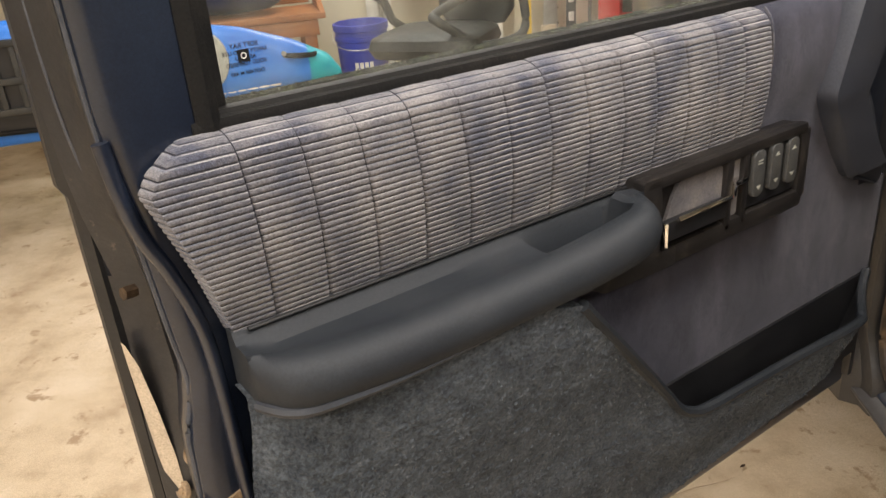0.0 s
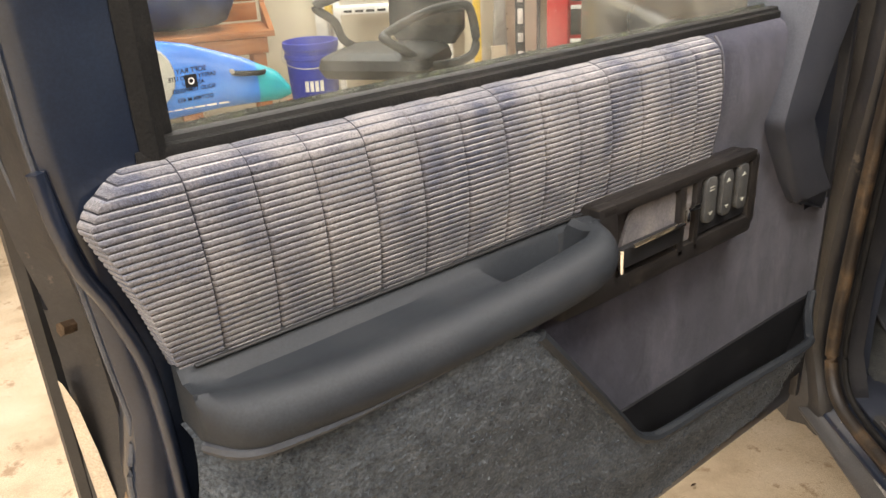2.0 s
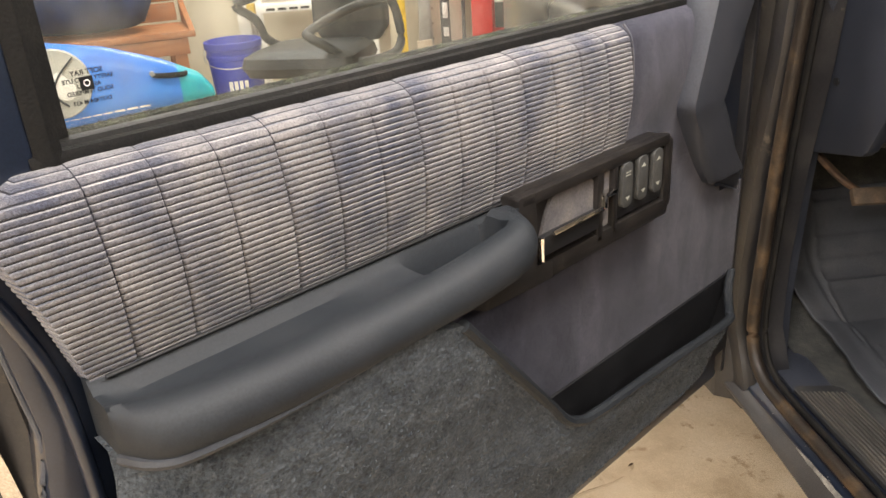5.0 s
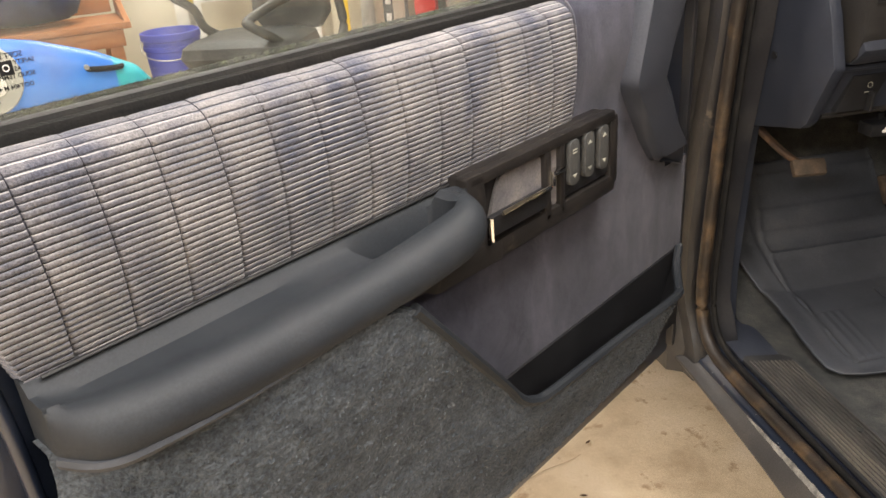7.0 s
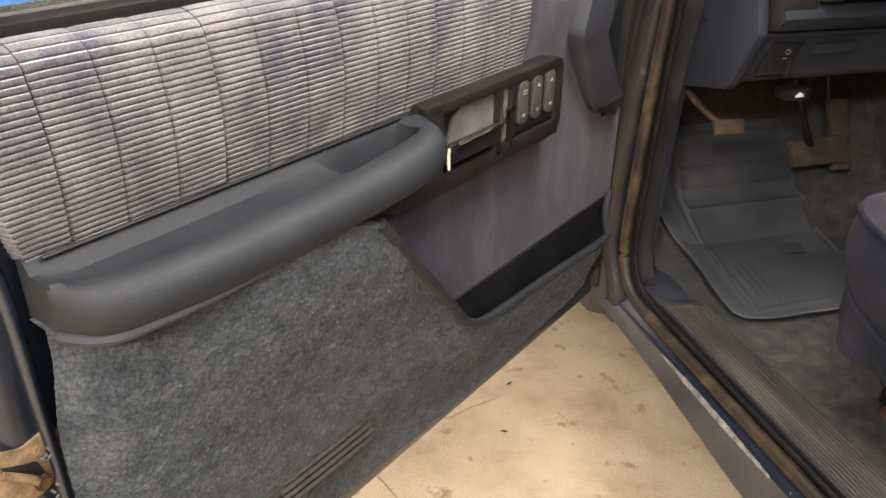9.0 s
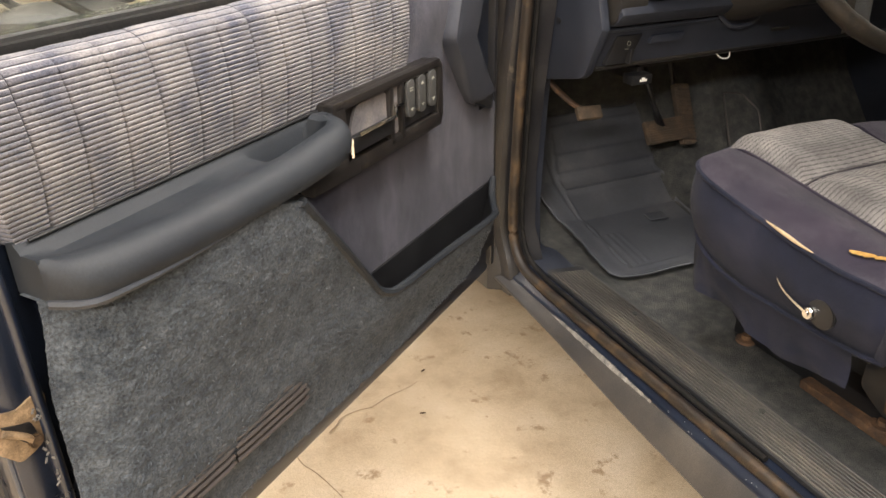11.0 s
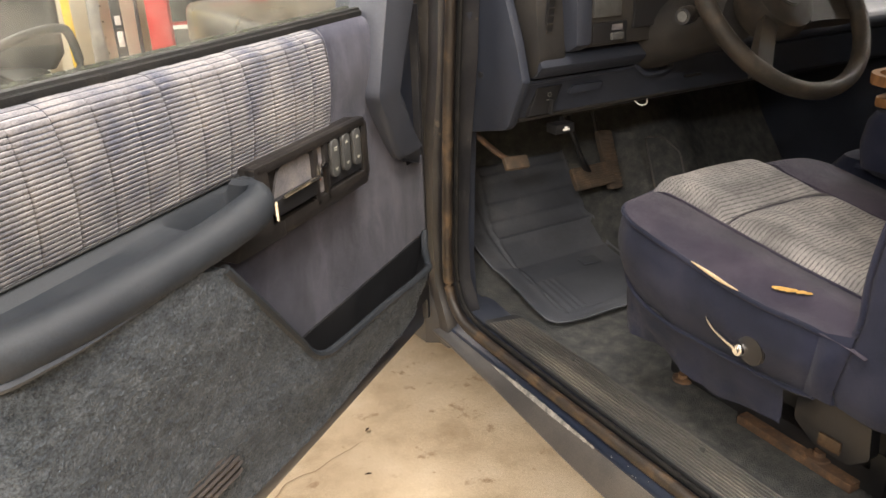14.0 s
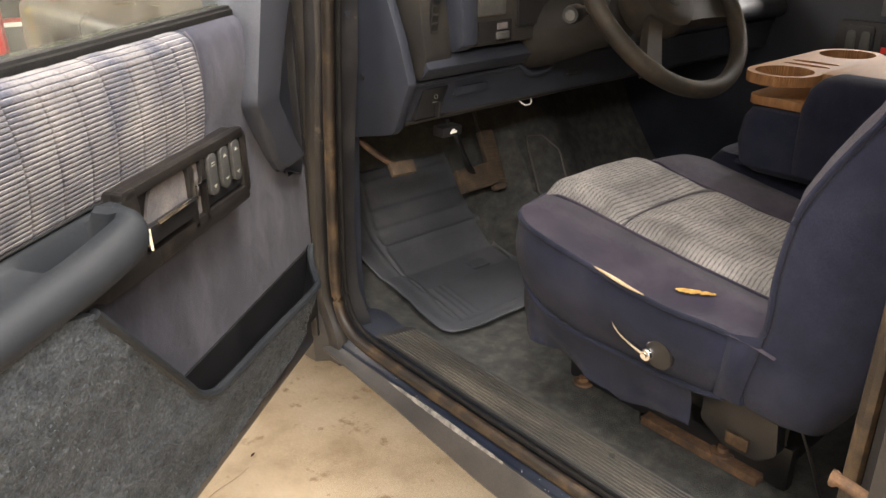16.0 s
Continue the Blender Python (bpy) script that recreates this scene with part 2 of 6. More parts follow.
M["rocker"] = material("dusty_rocker", (0.045, 0.042, 0.04), (0.028, 0.027, 0.027), (0.075, 0.067, 0.058), 7, 0.5, bump=0.15, wear=(0.2, 0.16, 0.12), wear_scale=30, wear_at=0.68)


def glass():
    m = bpy.data.materials.new("window_glass")
    m.use_nodes = True
    nt = m.node_tree
    b = nt.nodes["Principled BSDF"]
    b.inputs["Transmission Weight"].default_value = 1
    b.inputs["Roughness"].default_value = 0.0
    b.inputs["IOR"].default_value = 1.45
    b.inputs["Base Color"].default_value = (0.9, 0.95, 0.92, 1)
    dust = nt.nodes.new("ShaderNodeBsdfDiffuse")
    dust.inputs[0].default_value = (0.55, 0.52, 0.44, 1)
    tc = nt.nodes.new("ShaderNodeTexCoord")
    n = nt.nodes.new("ShaderNodeTexNoise")
    n.inputs["Scale"].default_value, n.inputs["Detail"].default_value = 12, 8
    nt.links.new(tc.outputs["Object"], n.inputs["Vector"])
    mr = nt.nodes.new("ShaderNodeMapRange")
    mr.inputs["From Min"].default_value, mr.inputs["From Max"].default_value = 0.4, 0.8
    mr.inputs["To Min"].default_value, mr.inputs["To Max"].default_value = 0.02, 0.14
    nt.links.new(n.outputs["Fac"], mr.inputs["Value"])
    mix = nt.nodes.new("ShaderNodeMixShader")
    nt.links.new(mr.outputs[0], mix.inputs[0])
    nt.links.new(b.outputs[0], mix.inputs[1])
    nt.links.new(dust.outputs[0], mix.inputs[2])
    nt.links.new(mix.outputs[0], nt.nodes["Material Output"].inputs["Surface"])
    return m


M["glass"] = glass()


# ---- mesh helpers ----
def thing(name, m, label, category, group="", kind=""):
    o = new(name)
    o.empty_display_size = 0.05
    o.matrix_world = m
    return tagged(o, label, category, group, kind)


def part(name, bm, mat, parent=None, label="", smooth=True, world=None):
    me = bpy.data.meshes.new(name)
    bmesh.ops.recalc_face_normals(bm, faces=bm.faces[:])
    bm.to_mesh(me)
    bm.free()
    if smooth:
        for p in me.polygons:
            p.use_smooth = True
        me.set_sharp_from_angle(angle=radians(38))
    me.materials.append(M[mat] if isinstance(mat, str) else mat)
    o = new(name, me)
    if parent:
        o.parent = parent
    if world is not None:
        o.matrix_world = world
    if label:
        o["label"] = label
    return o


def raw(verts, faces):
    bm = bmesh.new()
    vs = [bm.verts.new(v) for v in verts]
    for f in faces:
        if len(set(f)) > 2:
            try:
                bm.faces.new([vs[i] for i in f])
            except ValueError:
                pass
    return bm


def box(x0, x1, y0, y1, z0, z1, bevel=0.0, segs=2):
    bm = bmesh.new()
    bmesh.ops.create_cube(bm, size=1, matrix=Matrix.LocRotScale(((x0 + x1) / 2, (y0 + y1) / 2, (z0 + z1) / 2), None, (x1 - x0, y1 - y0, z1 - z0)))
    if bevel:
        bmesh.ops.bevel(bm, geom=bm.edges[:], offset=bevel, segments=segs, affect="EDGES", profile=0.6)
    return bm


def turn(bm, m):
    bmesh.ops.transform(bm, matrix=m, verts=bm.verts[:])
    return bm


def join(*bms):
    out = bmesh.new()
    for b in bms:
        me = bpy.data.meshes.new("tmp")
        b.to_mesh(me)
        b.free()
        out.from_mesh(me)
        bpy.data.meshes.remove(me)
    return out


def loft(rings, closed=True, caps=True):
    n, verts, faces = len(rings[0]), [], []
    for r in rings:
        verts += [tuple(p) for p in r]
    for a in range(len(rings) - 1):
        for i in range(n if closed else n - 1):
            j = (i + 1) % n
            faces.append((a * n + i, a * n + j, (a + 1) * n + j, (a + 1) * n + i))
    if caps and closed:
        faces.append(tuple(range(n)))
        faces.append(tuple(range((len(rings) - 1) * n, len(rings) * n)))
    return raw(verts, faces)


def prism(outline, axis, a, b, bevel=0.0, segs=2):
    """An outline of (u, v) pushed along an axis from a to b. x: (y, z); y: (x, z); z: (x, y)."""
    def at(u, v, w):
        return {"x": (w, u, v), "y": (u, w, v), "z": (u, v, w)}[axis]
    bm = loft([[at(u, v, a) for u, v in outline], [at(u, v, b) for u, v in outline]])
    if bevel:
        bmesh.ops.recalc_face_normals(bm, faces=bm.faces[:])
        bmesh.ops.bevel(bm, geom=bm.edges[:], offset=bevel, segments=segs, affect="EDGES", profile=0.6, clamp_overlap=True)
    return bm


def smooth_path(pts, per=6):
    pts = [Vector(p) for p in pts]
    out = []
    for i in range(len(pts) - 1):
        p0, p1, p2, p3 = pts[max(0, i - 1)], pts[i], pts[i + 1], pts[min(len(pts) - 1, i + 2)]
        for k in range(per):
            t = k / per
            out.append(0.5 * ((2 * p1) + (p2 - p0) * t + (2 * p0 - 5 * p1 + 4 * p2 - p3) * t * t + (3 * p1 - p0 - 3 * p2 + p3) * t ** 3))
    out.append(pts[-1])
    return out


def tube(pts, r, n=8, smooth=6, flat=1.0, ring=False):
    """A round bar along points; r a number or a function of 0..1; flat squeezes it."""
    path = smooth_path(pts, smooth) if smooth else [Vector(p) for p in pts]
    rings, up = [], Vector((0, 0, 1))
    for i, p in enumerate(path):
        a, b = path[max(0, i - 1)], path[min(len(path) - 1, i + 1)]
        if ring:
            a, b = path[i - 1], path[(i + 1) % len(path)]
        d = (b - a).normalized()
        s = d.cross(up)
        if s.length < 0.2:
            s = d.cross(Vector((1, 0, 0)))
        s.normalize()
        q = s.cross(d)
        rr = r(i / max(1, len(path) - 1)) if callable(r) else r
        rings.append([p + s * (math.cos(2 * math.pi * k / n) * rr) + q * (math.sin(2 * math.pi * k / n) * rr * flat) for k in range(n)])
    if ring:
        return loft(rings + [rings[0]], caps=False)
    return loft(rings)


def disc(r, depth, n=20, bevel=0.0, taper=1.0):
    bm = loft([[(math.cos(2 * math.pi * k / n) * r, math.sin(2 * math.pi * k / n) * r, 0) for k in range(n)],
               [(math.cos(2 * math.pi * k / n) * r * taper, math.sin(2 * math.pi * k / n) * r * taper, depth) for k in range(n)]])
    if bevel:
        bmesh.ops.bevel(bm, geom=[e for e in bm.edges if len(e.link_faces) == 2 and any(len(f.verts) > 4 for f in e.link_faces)], offset=bevel, segments=2, affect="EDGES")
    return bm


def lathe(profile, n=28):
    rings = [[(math.cos(2 * math.pi * k / n) * r, math.sin(2 * math.pi * k / n) * r, z) for k in range(n)] for r, z in profile]
    return loft(rings)


def rounded(pts, r=0.02, n=4):
    """An outline with its corners rounded; r a number or one a corner."""
    out = []
    for i, p in enumerate(pts):
        p = Vector(p)
        a, b = Vector(pts[i - 1]), Vector(pts[(i + 1) % len(pts)])
        rr = r[i] if isinstance(r, (list, tuple)) else r
        da, db = (a - p), (b - p)
        k = min(rr, da.length * 0.45, db.length * 0.45)
        if k < 1e-4:
            out.append((p.x, p.y))
            continue
        s, e = p + da.normalized() * k, p + db.normalized() * k
        for j in range(n + 1):
            t = j / n
            q = s * (1 - t) ** 2 + p * 2 * t * (1 - t) + e * t * t
            out.append((q.x, q.y))
    return out


def smoothstep(a, b, x):
    t = min(1, max(0, (x - a) / (b - a)))
    return t * t * (3 - 2 * t)


def lerp(points, x):
    for (a, va), (b, vb) in zip(points, points[1:]):
        if x <= b:
            t = max(0, (x - a) / (b - a))
            return va + (vb - va) * t
    return points[-1][1]


# ---- the setting ----
def garage():
    bm = bmesh.new()
    bmesh.ops.create_grid(bm, x_segments=40, y_segments=40, size=9)
    for v in bm.verts:
        v.co.z = 0.004 * noise.noise(v.co * 0.7)
    floor = part("floor", bm, "concrete", world=pose(1, 0, 0, 0, 0, YAW))
    tagged(floor, "worn beige concrete garage floor with stains", "floor", kind="structure")
    T = TRUCK
    for name, a in (("wall_front", (-6, 6, 5.0, 5.15, 0, 2.75)), ("wall_back", (-6, 6, -5.15, -5, 0, 2.75)), ("wall_left", (-6.15, -6, -5, 5, 0, 2.75)), ("wall_right", (6, 6.15, -5, 5, 0, 2.75))):
        o = part(name, box(*a), "wall", world=T)
        tagged(o, "plain cream painted garage wall", "wall", kind="structure")
    o = part("ceiling", box(-6.15, 6.15, -5.15, 5.15, 2.75, 2.85), "white", world=T)
    tagged(o, "plain white garage ceiling", "ceiling", kind="structure")


garage()

# ---- the open door ----
ZB, ZT = 1.163, 1.31


def left_edge(z):
    return lerp([(1.10, -0.004), (1.165, -0.011), (1.23, -0.03), (1.3, -0.056), (1.315, -0.046), (1.331, -0.018), (1.37, 0.0)], z)


def ribbed_panel():
    seams = [0.029 + 0.0527 * k for k in range(14)]
    ribs, per = 30, 6
    us = []
    for k in range(-1, 13):
        a = seams[k] if k >= 0 else None
        b = seams[k + 1]
        for f in (0, 0.022, 0.06, 0.2, 0.4, 0.6, 0.8, 0.94, 0.978):
            us.append((a, b, f, k))
    us.append((seams[12], seams[13], 1.0, 12))
    rows = []
    steps = (0.0, 0.1, 0.3, 0.6, 0.77, 0.885)
    for r in range(ribs * per + 1):
        c = steps[r % per]
        s = (r // per + c) / ribs
        q = (c + 0.045) % 1.0
        bulge = 0.0021 * (1 - abs(2 * q - 1) ** 4)
        if s < 0.86:
            z = ZB + (ZT - ZB) * (s / 0.86)
            y = 0.031 - 0.016 * math.sin(math.pi * min(1, s / 0.86) * 0.75)
        else:
            a = (s - 0.86) / 0.14 * math.pi / 2
            z = ZT + 0.021 * math.sin(a)
            y0 = 0.031 - 0.016 * math.sin(math.pi * 0.75)
            y = y0 + 0.032 * (1 - math.cos(a)) * 1.0
        row = []
        for a, b, f, k in us:
            zz = z + 0.0004 * math.sin(k * 2.1 + 1) + 0.0003 * noise.noise((k * 3.1 + f * 2, z * 60, 0)) - 0.0006 * math.exp(-(min(f, 1 - f) / 0.07) ** 2)
            lo = left_edge(z) if a is None else a - 0.012 * (z - ZB) / 0.17
            hi = b - 0.012 * (z - ZB) / 0.17
            x = lo + (hi - lo) * f
            d = min(f, 1 - f) * (b - (a if a is not None else -0.03))
            if a is None:
                d = (1 - f) * (b + 0.03)
            groove = 0.0016 * math.exp(-(d / 0.0014) ** 2)
            puff = 0.0007 * math.sin(math.pi * f)
            if a is None:
                y_end = 0.02 * (1 - smoothstep(0, 0.06, f))
            else:
                y_end = 0
            amount = bulge * (1 - 0.4 * math.exp(-(d / 0.002) ** 2))
            if a is None and f < 0.1:
                x -= amount * 1.2
            row.append((x, y - amount - puff + groove + y_end, zz))
        rows.append(row)
    bm = loft(rows, closed=False, caps=False)
    n = len(us) - 1
    bm.faces.ensure_lookup_table()
    for k, f in enumerate(bm.faces):
        c = (k // n) % per
        col = k % n % 9
        # Lit top edges, shaded grooves and seams are put in by material.
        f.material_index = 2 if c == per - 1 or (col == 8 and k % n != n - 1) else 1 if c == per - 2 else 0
    return bm


def arm_profile(x):
    """A slice of the armrest: (y, z) from the panel over the tray and the soft ridge to the underside."""
    yf = lerp([(-0.03, -0.004), (-0.024, -0.016), (-0.012, -0.033), (0.01, -0.045), (0.05, -0.053), (0.1, -0.059), (0.2, -0.062), (0.38, -0.062), (0.42, -0.057), (0.44, -0.045), (0.453, -0.024), (0.459, -0.004), (0.462, 0.01)], x)
    zr = lerp([(-0.03, 1.156), (0.0, 1.155), (0.05, 1.1545), (0.2, 1.1545), (0.28, 1.157), (0.34, 1.161), (0.4, 1.168), (0.43, 1.173), (0.462, 1.168)], x)
    zb = lerp([(-0.03, 1.113), (0.0, 1.111), (0.05, 1.113), (0.2, 1.114), (0.32, 1.116), (0.4, 1.122), (0.44, 1.129), (0.462, 1.14)], x)
    hole, solid = 0.305 < x < 0.418, smoothstep(0.415, 0.428, x)
    tray = lerp([(-0.03, 1.158), (-0.015, 1.154), (0.01, 1.1505), (0.1, 1.15), (0.3, 1.1525)], x)
    tray += (zr - tray) * solid
    if hole:
        top = [(0.0165, 1.112), (0.0, 1.106), (-0.014, 1.111), (-0.0205, zr - 0.005)]
    else:
        top = [(0.0145, tray), (min(0.002, yf + 0.05), tray - 0.001), (min(0.0, yf + 0.044), tray), (min(-0.001, yf + 0.036), zr - 0.0022)]
    pts = [(0.04, 1.166), (0.03, 1.169), (0.0265, 1.164), (0.0205, 1.1565)] + top + [
        (min(yf + 0.024, 0.006), zr), (min(yf + 0.013, 0.0065), zr - 0.003), (min(yf + 0.005, 0.007), zr - 0.0095),
        (yf, zr - 0.02), (yf - 0.001, zb + 0.012), (yf + 0.003, zb + 0.002), (yf + 0.02, zb), (0.04, zb)]
    for k in range(5, 12):
        pts[k] = (min(pts[k][0], pts[k - 1][0] - (0 if hole else 0.0006)), pts[k][1])
    return pts


def armrest(door):
    xs = [-0.028, -0.025, -0.02, -0.014, -0.006, 0.004, 0.018, 0.035, 0.055, 0.08, 0.11, 0.15, 0.19, 0.23, 0.27, 0.29, 0.2985, 0.312, 0.33, 0.36, 0.39, 0.409, 0.4165, 0.424, 0.432, 0.44, 0.447, 0.453, 0.457, 0.46]

    def end_round(x):
        return 0.014 * smoothstep(0.05, -0.028, x)
    bm = loft([[(x + end_round(x), y, z) for y, z in arm_profile(x)] for x in xs])
    rest = part("armrest", bm, "plastic", door, "dark blue-grey moulded plastic armrest with pull cup")
    pts = []
    for x in (-0.027, -0.022, -0.014, 0.0, 0.02, 0.05, 0.09, 0.14, 0.2, 0.26):
        p = arm_profile(x)
        pts.append((x + end_round(x), p[12][0] + 0.007, p[12][1] - 0.0135 + 0.005 * smoothstep(0.1, 0.26, x)))
    part("trim_strip", tube(pts, lambda t: 0.006 - 0.0045 * smoothstep(0.35, 1.0, t), 8), "strip", door, "lighter grey rolled strip under the armrest")
    # Black tube puts the shade into the gap between armrest and panel.
    part("rear_gap_shade", tube([(0.0, 0.0245, 1.1665), (0.1, 0.0245, 1.1668), (0.25, 0.0245, 1.1672), (0.46, 0.0245, 1.1675)], 0.002, 6), "black", rest, "narrow black tube for the shade in the gap behind the armrest")
    return rest


CARPET_EDGE = [(0.317, 1.098), (0.4, 1.0), (0.485, 0.9), (0.515, 0.862), (0.54, 0.845), (0.58, 0.835), (0.75, 0.826), (0.95, 0.812), (0.985, 0.815), (1.01, 0.822), (1.035, 0.835), (1.055, 0.855)]


def carpet_y(x, z):
    """How far the carpeted lower panel stands out."""
    y = -0.018 - 0.034 * smoothstep(0.84, 1.09, z) * smoothstep(-0.05, 0.2, x) * (1 - smoothstep(0.5, 0.9, x)) + 0.024 * smoothstep(0.86, 0.69, z)
    y += 0.03 * smoothstep(0.02, -0.04, x)
    y += 0.055 * smoothstep(0.95, 1.07, x) - 0.014 * smoothstep(0.4, 0.6, x) * smoothstep(0.7, 0.8, z)
    return y + 0.004 * noise.noise((x * 5, z * 5, 1)) * 0.5


def carpet_panel(door):
    """The lower panel: columns in x, each from the bottom hem to the top edge."""
    def top(x):
        if x <= 0.317:
            return 1.114 - 0.014 * smoothstep(0.26, 0.317, x)
        return lerp(CARPET_EDGE, x)

    def bottom(x):
        return lerp([(-0.05, 0.672), (0.3, 0.664), (0.65, 0.672), (0.9, 0.686), (1.0, 0.703), (1.05, 0.725), (1.075, 0.77)], x)
    cols, n = [], 120
    xs = [(-0.03 + 1.1 * i / 300) for i in range(301)]
    for x in xs:
        col = []
        a, b = bottom(x), top(x)
        for j in range(n + 1):
            t = j / n
            z = a + (b - a) * t
            xx = x - 0.02 * smoothstep(0.9, 0.68, z) * smoothstep(0.1, 0, x) + 0.012 * smoothstep(1.0, 1.1, z) * smoothstep(0.05, -0.03, x)
            y = carpet_y(x, z) + 0.02 * smoothstep(0.05, 0, t) + 0.0022 * noise.noise((x * 150 + z * 60, z * 110, 3)) + 0.0016 * noise.noise((x * 290, z * 260, 7))
            col.append((xx, y, z))
        col.append((xx, 0.034, b) if x < 0.315 else (xx, y + 0.006, b - 0.004))
        cols.append(col)
    part("carpet", loft(cols, closed=False, caps=False), "carpet", door, "dark teal-grey carpeted lower door panel")
    rim = [(x, carpet_y(x, z) + 0.002, z) for x, z in CARPET_EDGE]
    part("pocket_rim", tube(rim, 0.0075, 8), "plastic", door, "dark blue plastic rim of the map pocket")
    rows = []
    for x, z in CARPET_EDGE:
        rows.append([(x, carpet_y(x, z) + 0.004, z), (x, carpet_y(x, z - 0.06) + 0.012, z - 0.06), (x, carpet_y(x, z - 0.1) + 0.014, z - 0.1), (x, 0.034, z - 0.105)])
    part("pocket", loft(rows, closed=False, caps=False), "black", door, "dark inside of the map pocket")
    # fuzz of the carpet pile
    rng = random.Random(5)
    verts, faces = [], []
    for k in range(6000):
        x, z = rng.uniform(0.01, 1.03), rng.uniform(0.68, 1.1)
        if z > top(x) - 0.004 or z < bottom(x) + 0.004:
            continue
        y = carpet_y(x, z)
        a = rng.uniform(-0.5, 2.6)
        l = rng.uniform(0.003, 0.006)
        dx, dz = math.cos(a) * l, -abs(math.sin(a)) * l * 0.8
        w = 0.0003
        i = len(verts)
        verts += [(x - w, y + 0.001, z), (x + w, y + 0.001, z + w), (x + dx * 0.6 + w, y - 0.0016, z + dz * 0.6), (x + dx, y - 0.001, z + dz)]
        faces += [(i, i + 1, i + 2), (i, i + 2, i + 3)]
    part("carpet_fuzz", raw(verts, faces), "carpet", door, smooth=False)["kind"] = "stuff"
    # ribbed vent strip low on the panel
    strip = part("vent_strip", prism(rounded([(-0.02, 0.759), (0.33, 0.759), (0.35, 0.775), (0.32, 0.821), (-0.02, 0.821)], 0.008), "y", -0.004, 0.03), "carpet", door)
    for k in range(5):
        z = 0.766 + k * 0.0115
        end = 0.328 + 0.012 * (1 - abs(k - 1.5) / 2)
        for a, b in ((-0.015, 0.168), (0.182, end - 0.004 * k)):
            part("rib", tube([(a, -0.0065, z), (a + 0.01, -0.009, z), (b - 0.01, -0.009, z), (b, -0.0055, z)], 0.0042, 6, 2), "ventrib", strip)


def switch_panel(door):
    out = rounded([(0.463, 1.178), (0.778, 1.177), (0.792, 1.16), (0.79, 1.075), (0.77, 1.058), (0.55, 1.06), (0.37, 1.062), (0.35, 1.085), (0.44, 1.12)], [0.004, 0.02, 0.01, 0.02, 0.02, 0.02, 0.01, 0.01, 0.01])
    # plate with three openings, built as strips round them
    bz = part("switch_bezel", prism(out, "y", 0.012, 0.03, 0.003), "bezel", door, "black plastic bezel with chrome handle and window switches")
    part("bezel_rail", box(0.464, 0.78, -0.002, 0.014, 1.163, 1.178, 0.004), "bezel", bz)
    part("bezel_rail", box(0.5, 0.785, -0.001, 0.014, 1.058, 1.084, 0.006), "bezel", bz)
    part("bezel_rail", prism(rounded([(0.46, 1.178), (0.488, 1.178), (0.492, 1.15), (0.492, 1.084), (0.52, 1.083), (0.52, 1.0585), (0.4, 1.062), (0.372, 1.078), (0.4, 1.1), (0.458, 1.12)], 0.004), "y", -0.002, 0.014, 0.003), "bezel", bz)
    part("bezel_rail", box(0.612, 0.626, -0.001, 0.014, 1.07, 1.17, 0.003), "bezel", bz)
    part("bezel_rail", box(0.646, 0.657, -0.001, 0.014, 1.07, 1.17, 0.003), "bezel", bz)
    part("bezel_rail", box(0.77, 0.791, -0.001, 0.014, 1.07, 1.17, 0.006), "bezel", bz)
    part("handle_recess", prism(rounded([(0.5, 1.09), (0.612, 1.09), (0.612, 1.16), (0.53, 1.16), (0.518, 1.14)], 0.008), "y", 0.006, 0.011), "dusty", bz, "dusty grey plate behind the handle")
    h = part("door_handle", box(0.495, 0.61, -0.006, 0.004, 1.094, 1.12, 0.003), "black", bz, "black inside handle with chrome edges")
    part("handle_trim", turn(box(-0.05, 0.05, -0.003, 0.003, -0.0028, 0.0028, 0.001), pose(0.5625, -0.0085, 1.1205, -35, 0, 0)), "chrome", h, "chrome strip")
    part("handle_trim", turn(box(-0.0025, 0.0025, -0.003, 0.003, -0.015, 0.015, 0.001), pose(0.4935, -0.0075, 1.1065, 0, 0, 30)), "chrome", h, "chrome strip")
    s = part("lock_slot", prism(rounded([(0.628, 1.085), (0.648, 1.085), (0.648, 1.163), (0.628, 1.163)], 0.009), "y", 0.006, 0.011), "dusty", bz)
    part("lock_lever", box(0.624, 0.65, -0.006, 0.006, 1.13, 1.1365, 0.002), "chrome", s, "chrome lock lever")
    part("lock_lever", box(0.624, 0.6275, -0.006, 0.004, 1.117, 1.134, 0.001), "chrome", s)
    part("lock_mark", box(0.628, 0.6335, 0.003, 0.007, 1.11, 1.124), "red", s, "red unlocked mark")
    part("switch_plate", prism(rounded([(0.657, 1.088), (0.77, 1.088), (0.77, 1.168), (0.657, 1.168)], 0.008), "y", 0.004, 0.012), "black", bz)
    for k, x in enumerate((0.676, 0.7125, 0.749)):
        o = part("window_switch", prism(rounded([(x - 0.0115, 1.102), (x + 0.0115, 1.102), (x + 0.0115, 1.164), (x - 0.0115, 1.164)], 0.011, 5), "y", -0.003, 0.006, 0.002), "switch", bz, "grey rocker switch with pale arrows")
        for up in (1, -1):
            z = 1.133 + up * 0.018
            if k == 0 and up > 0:
                part("switch_mark", box(x - 0.005, x + 0.005, -0.0036, -0.0028, z - 0.001, z + 0.0005), "mark", o)
                part("switch_mark", box(x - 0.005, x + 0.005, -0.0036, -0.0028, z - 0.005, z - 0.0035), "mark", o)
            else:
                part("switch_mark", prism([(x - 0.005, z - 0.002 * up), (x + 0.005, z - 0.002 * up), (x, z + 0.003 * up)], "y", -0.0036, -0.0028), "mark", o)


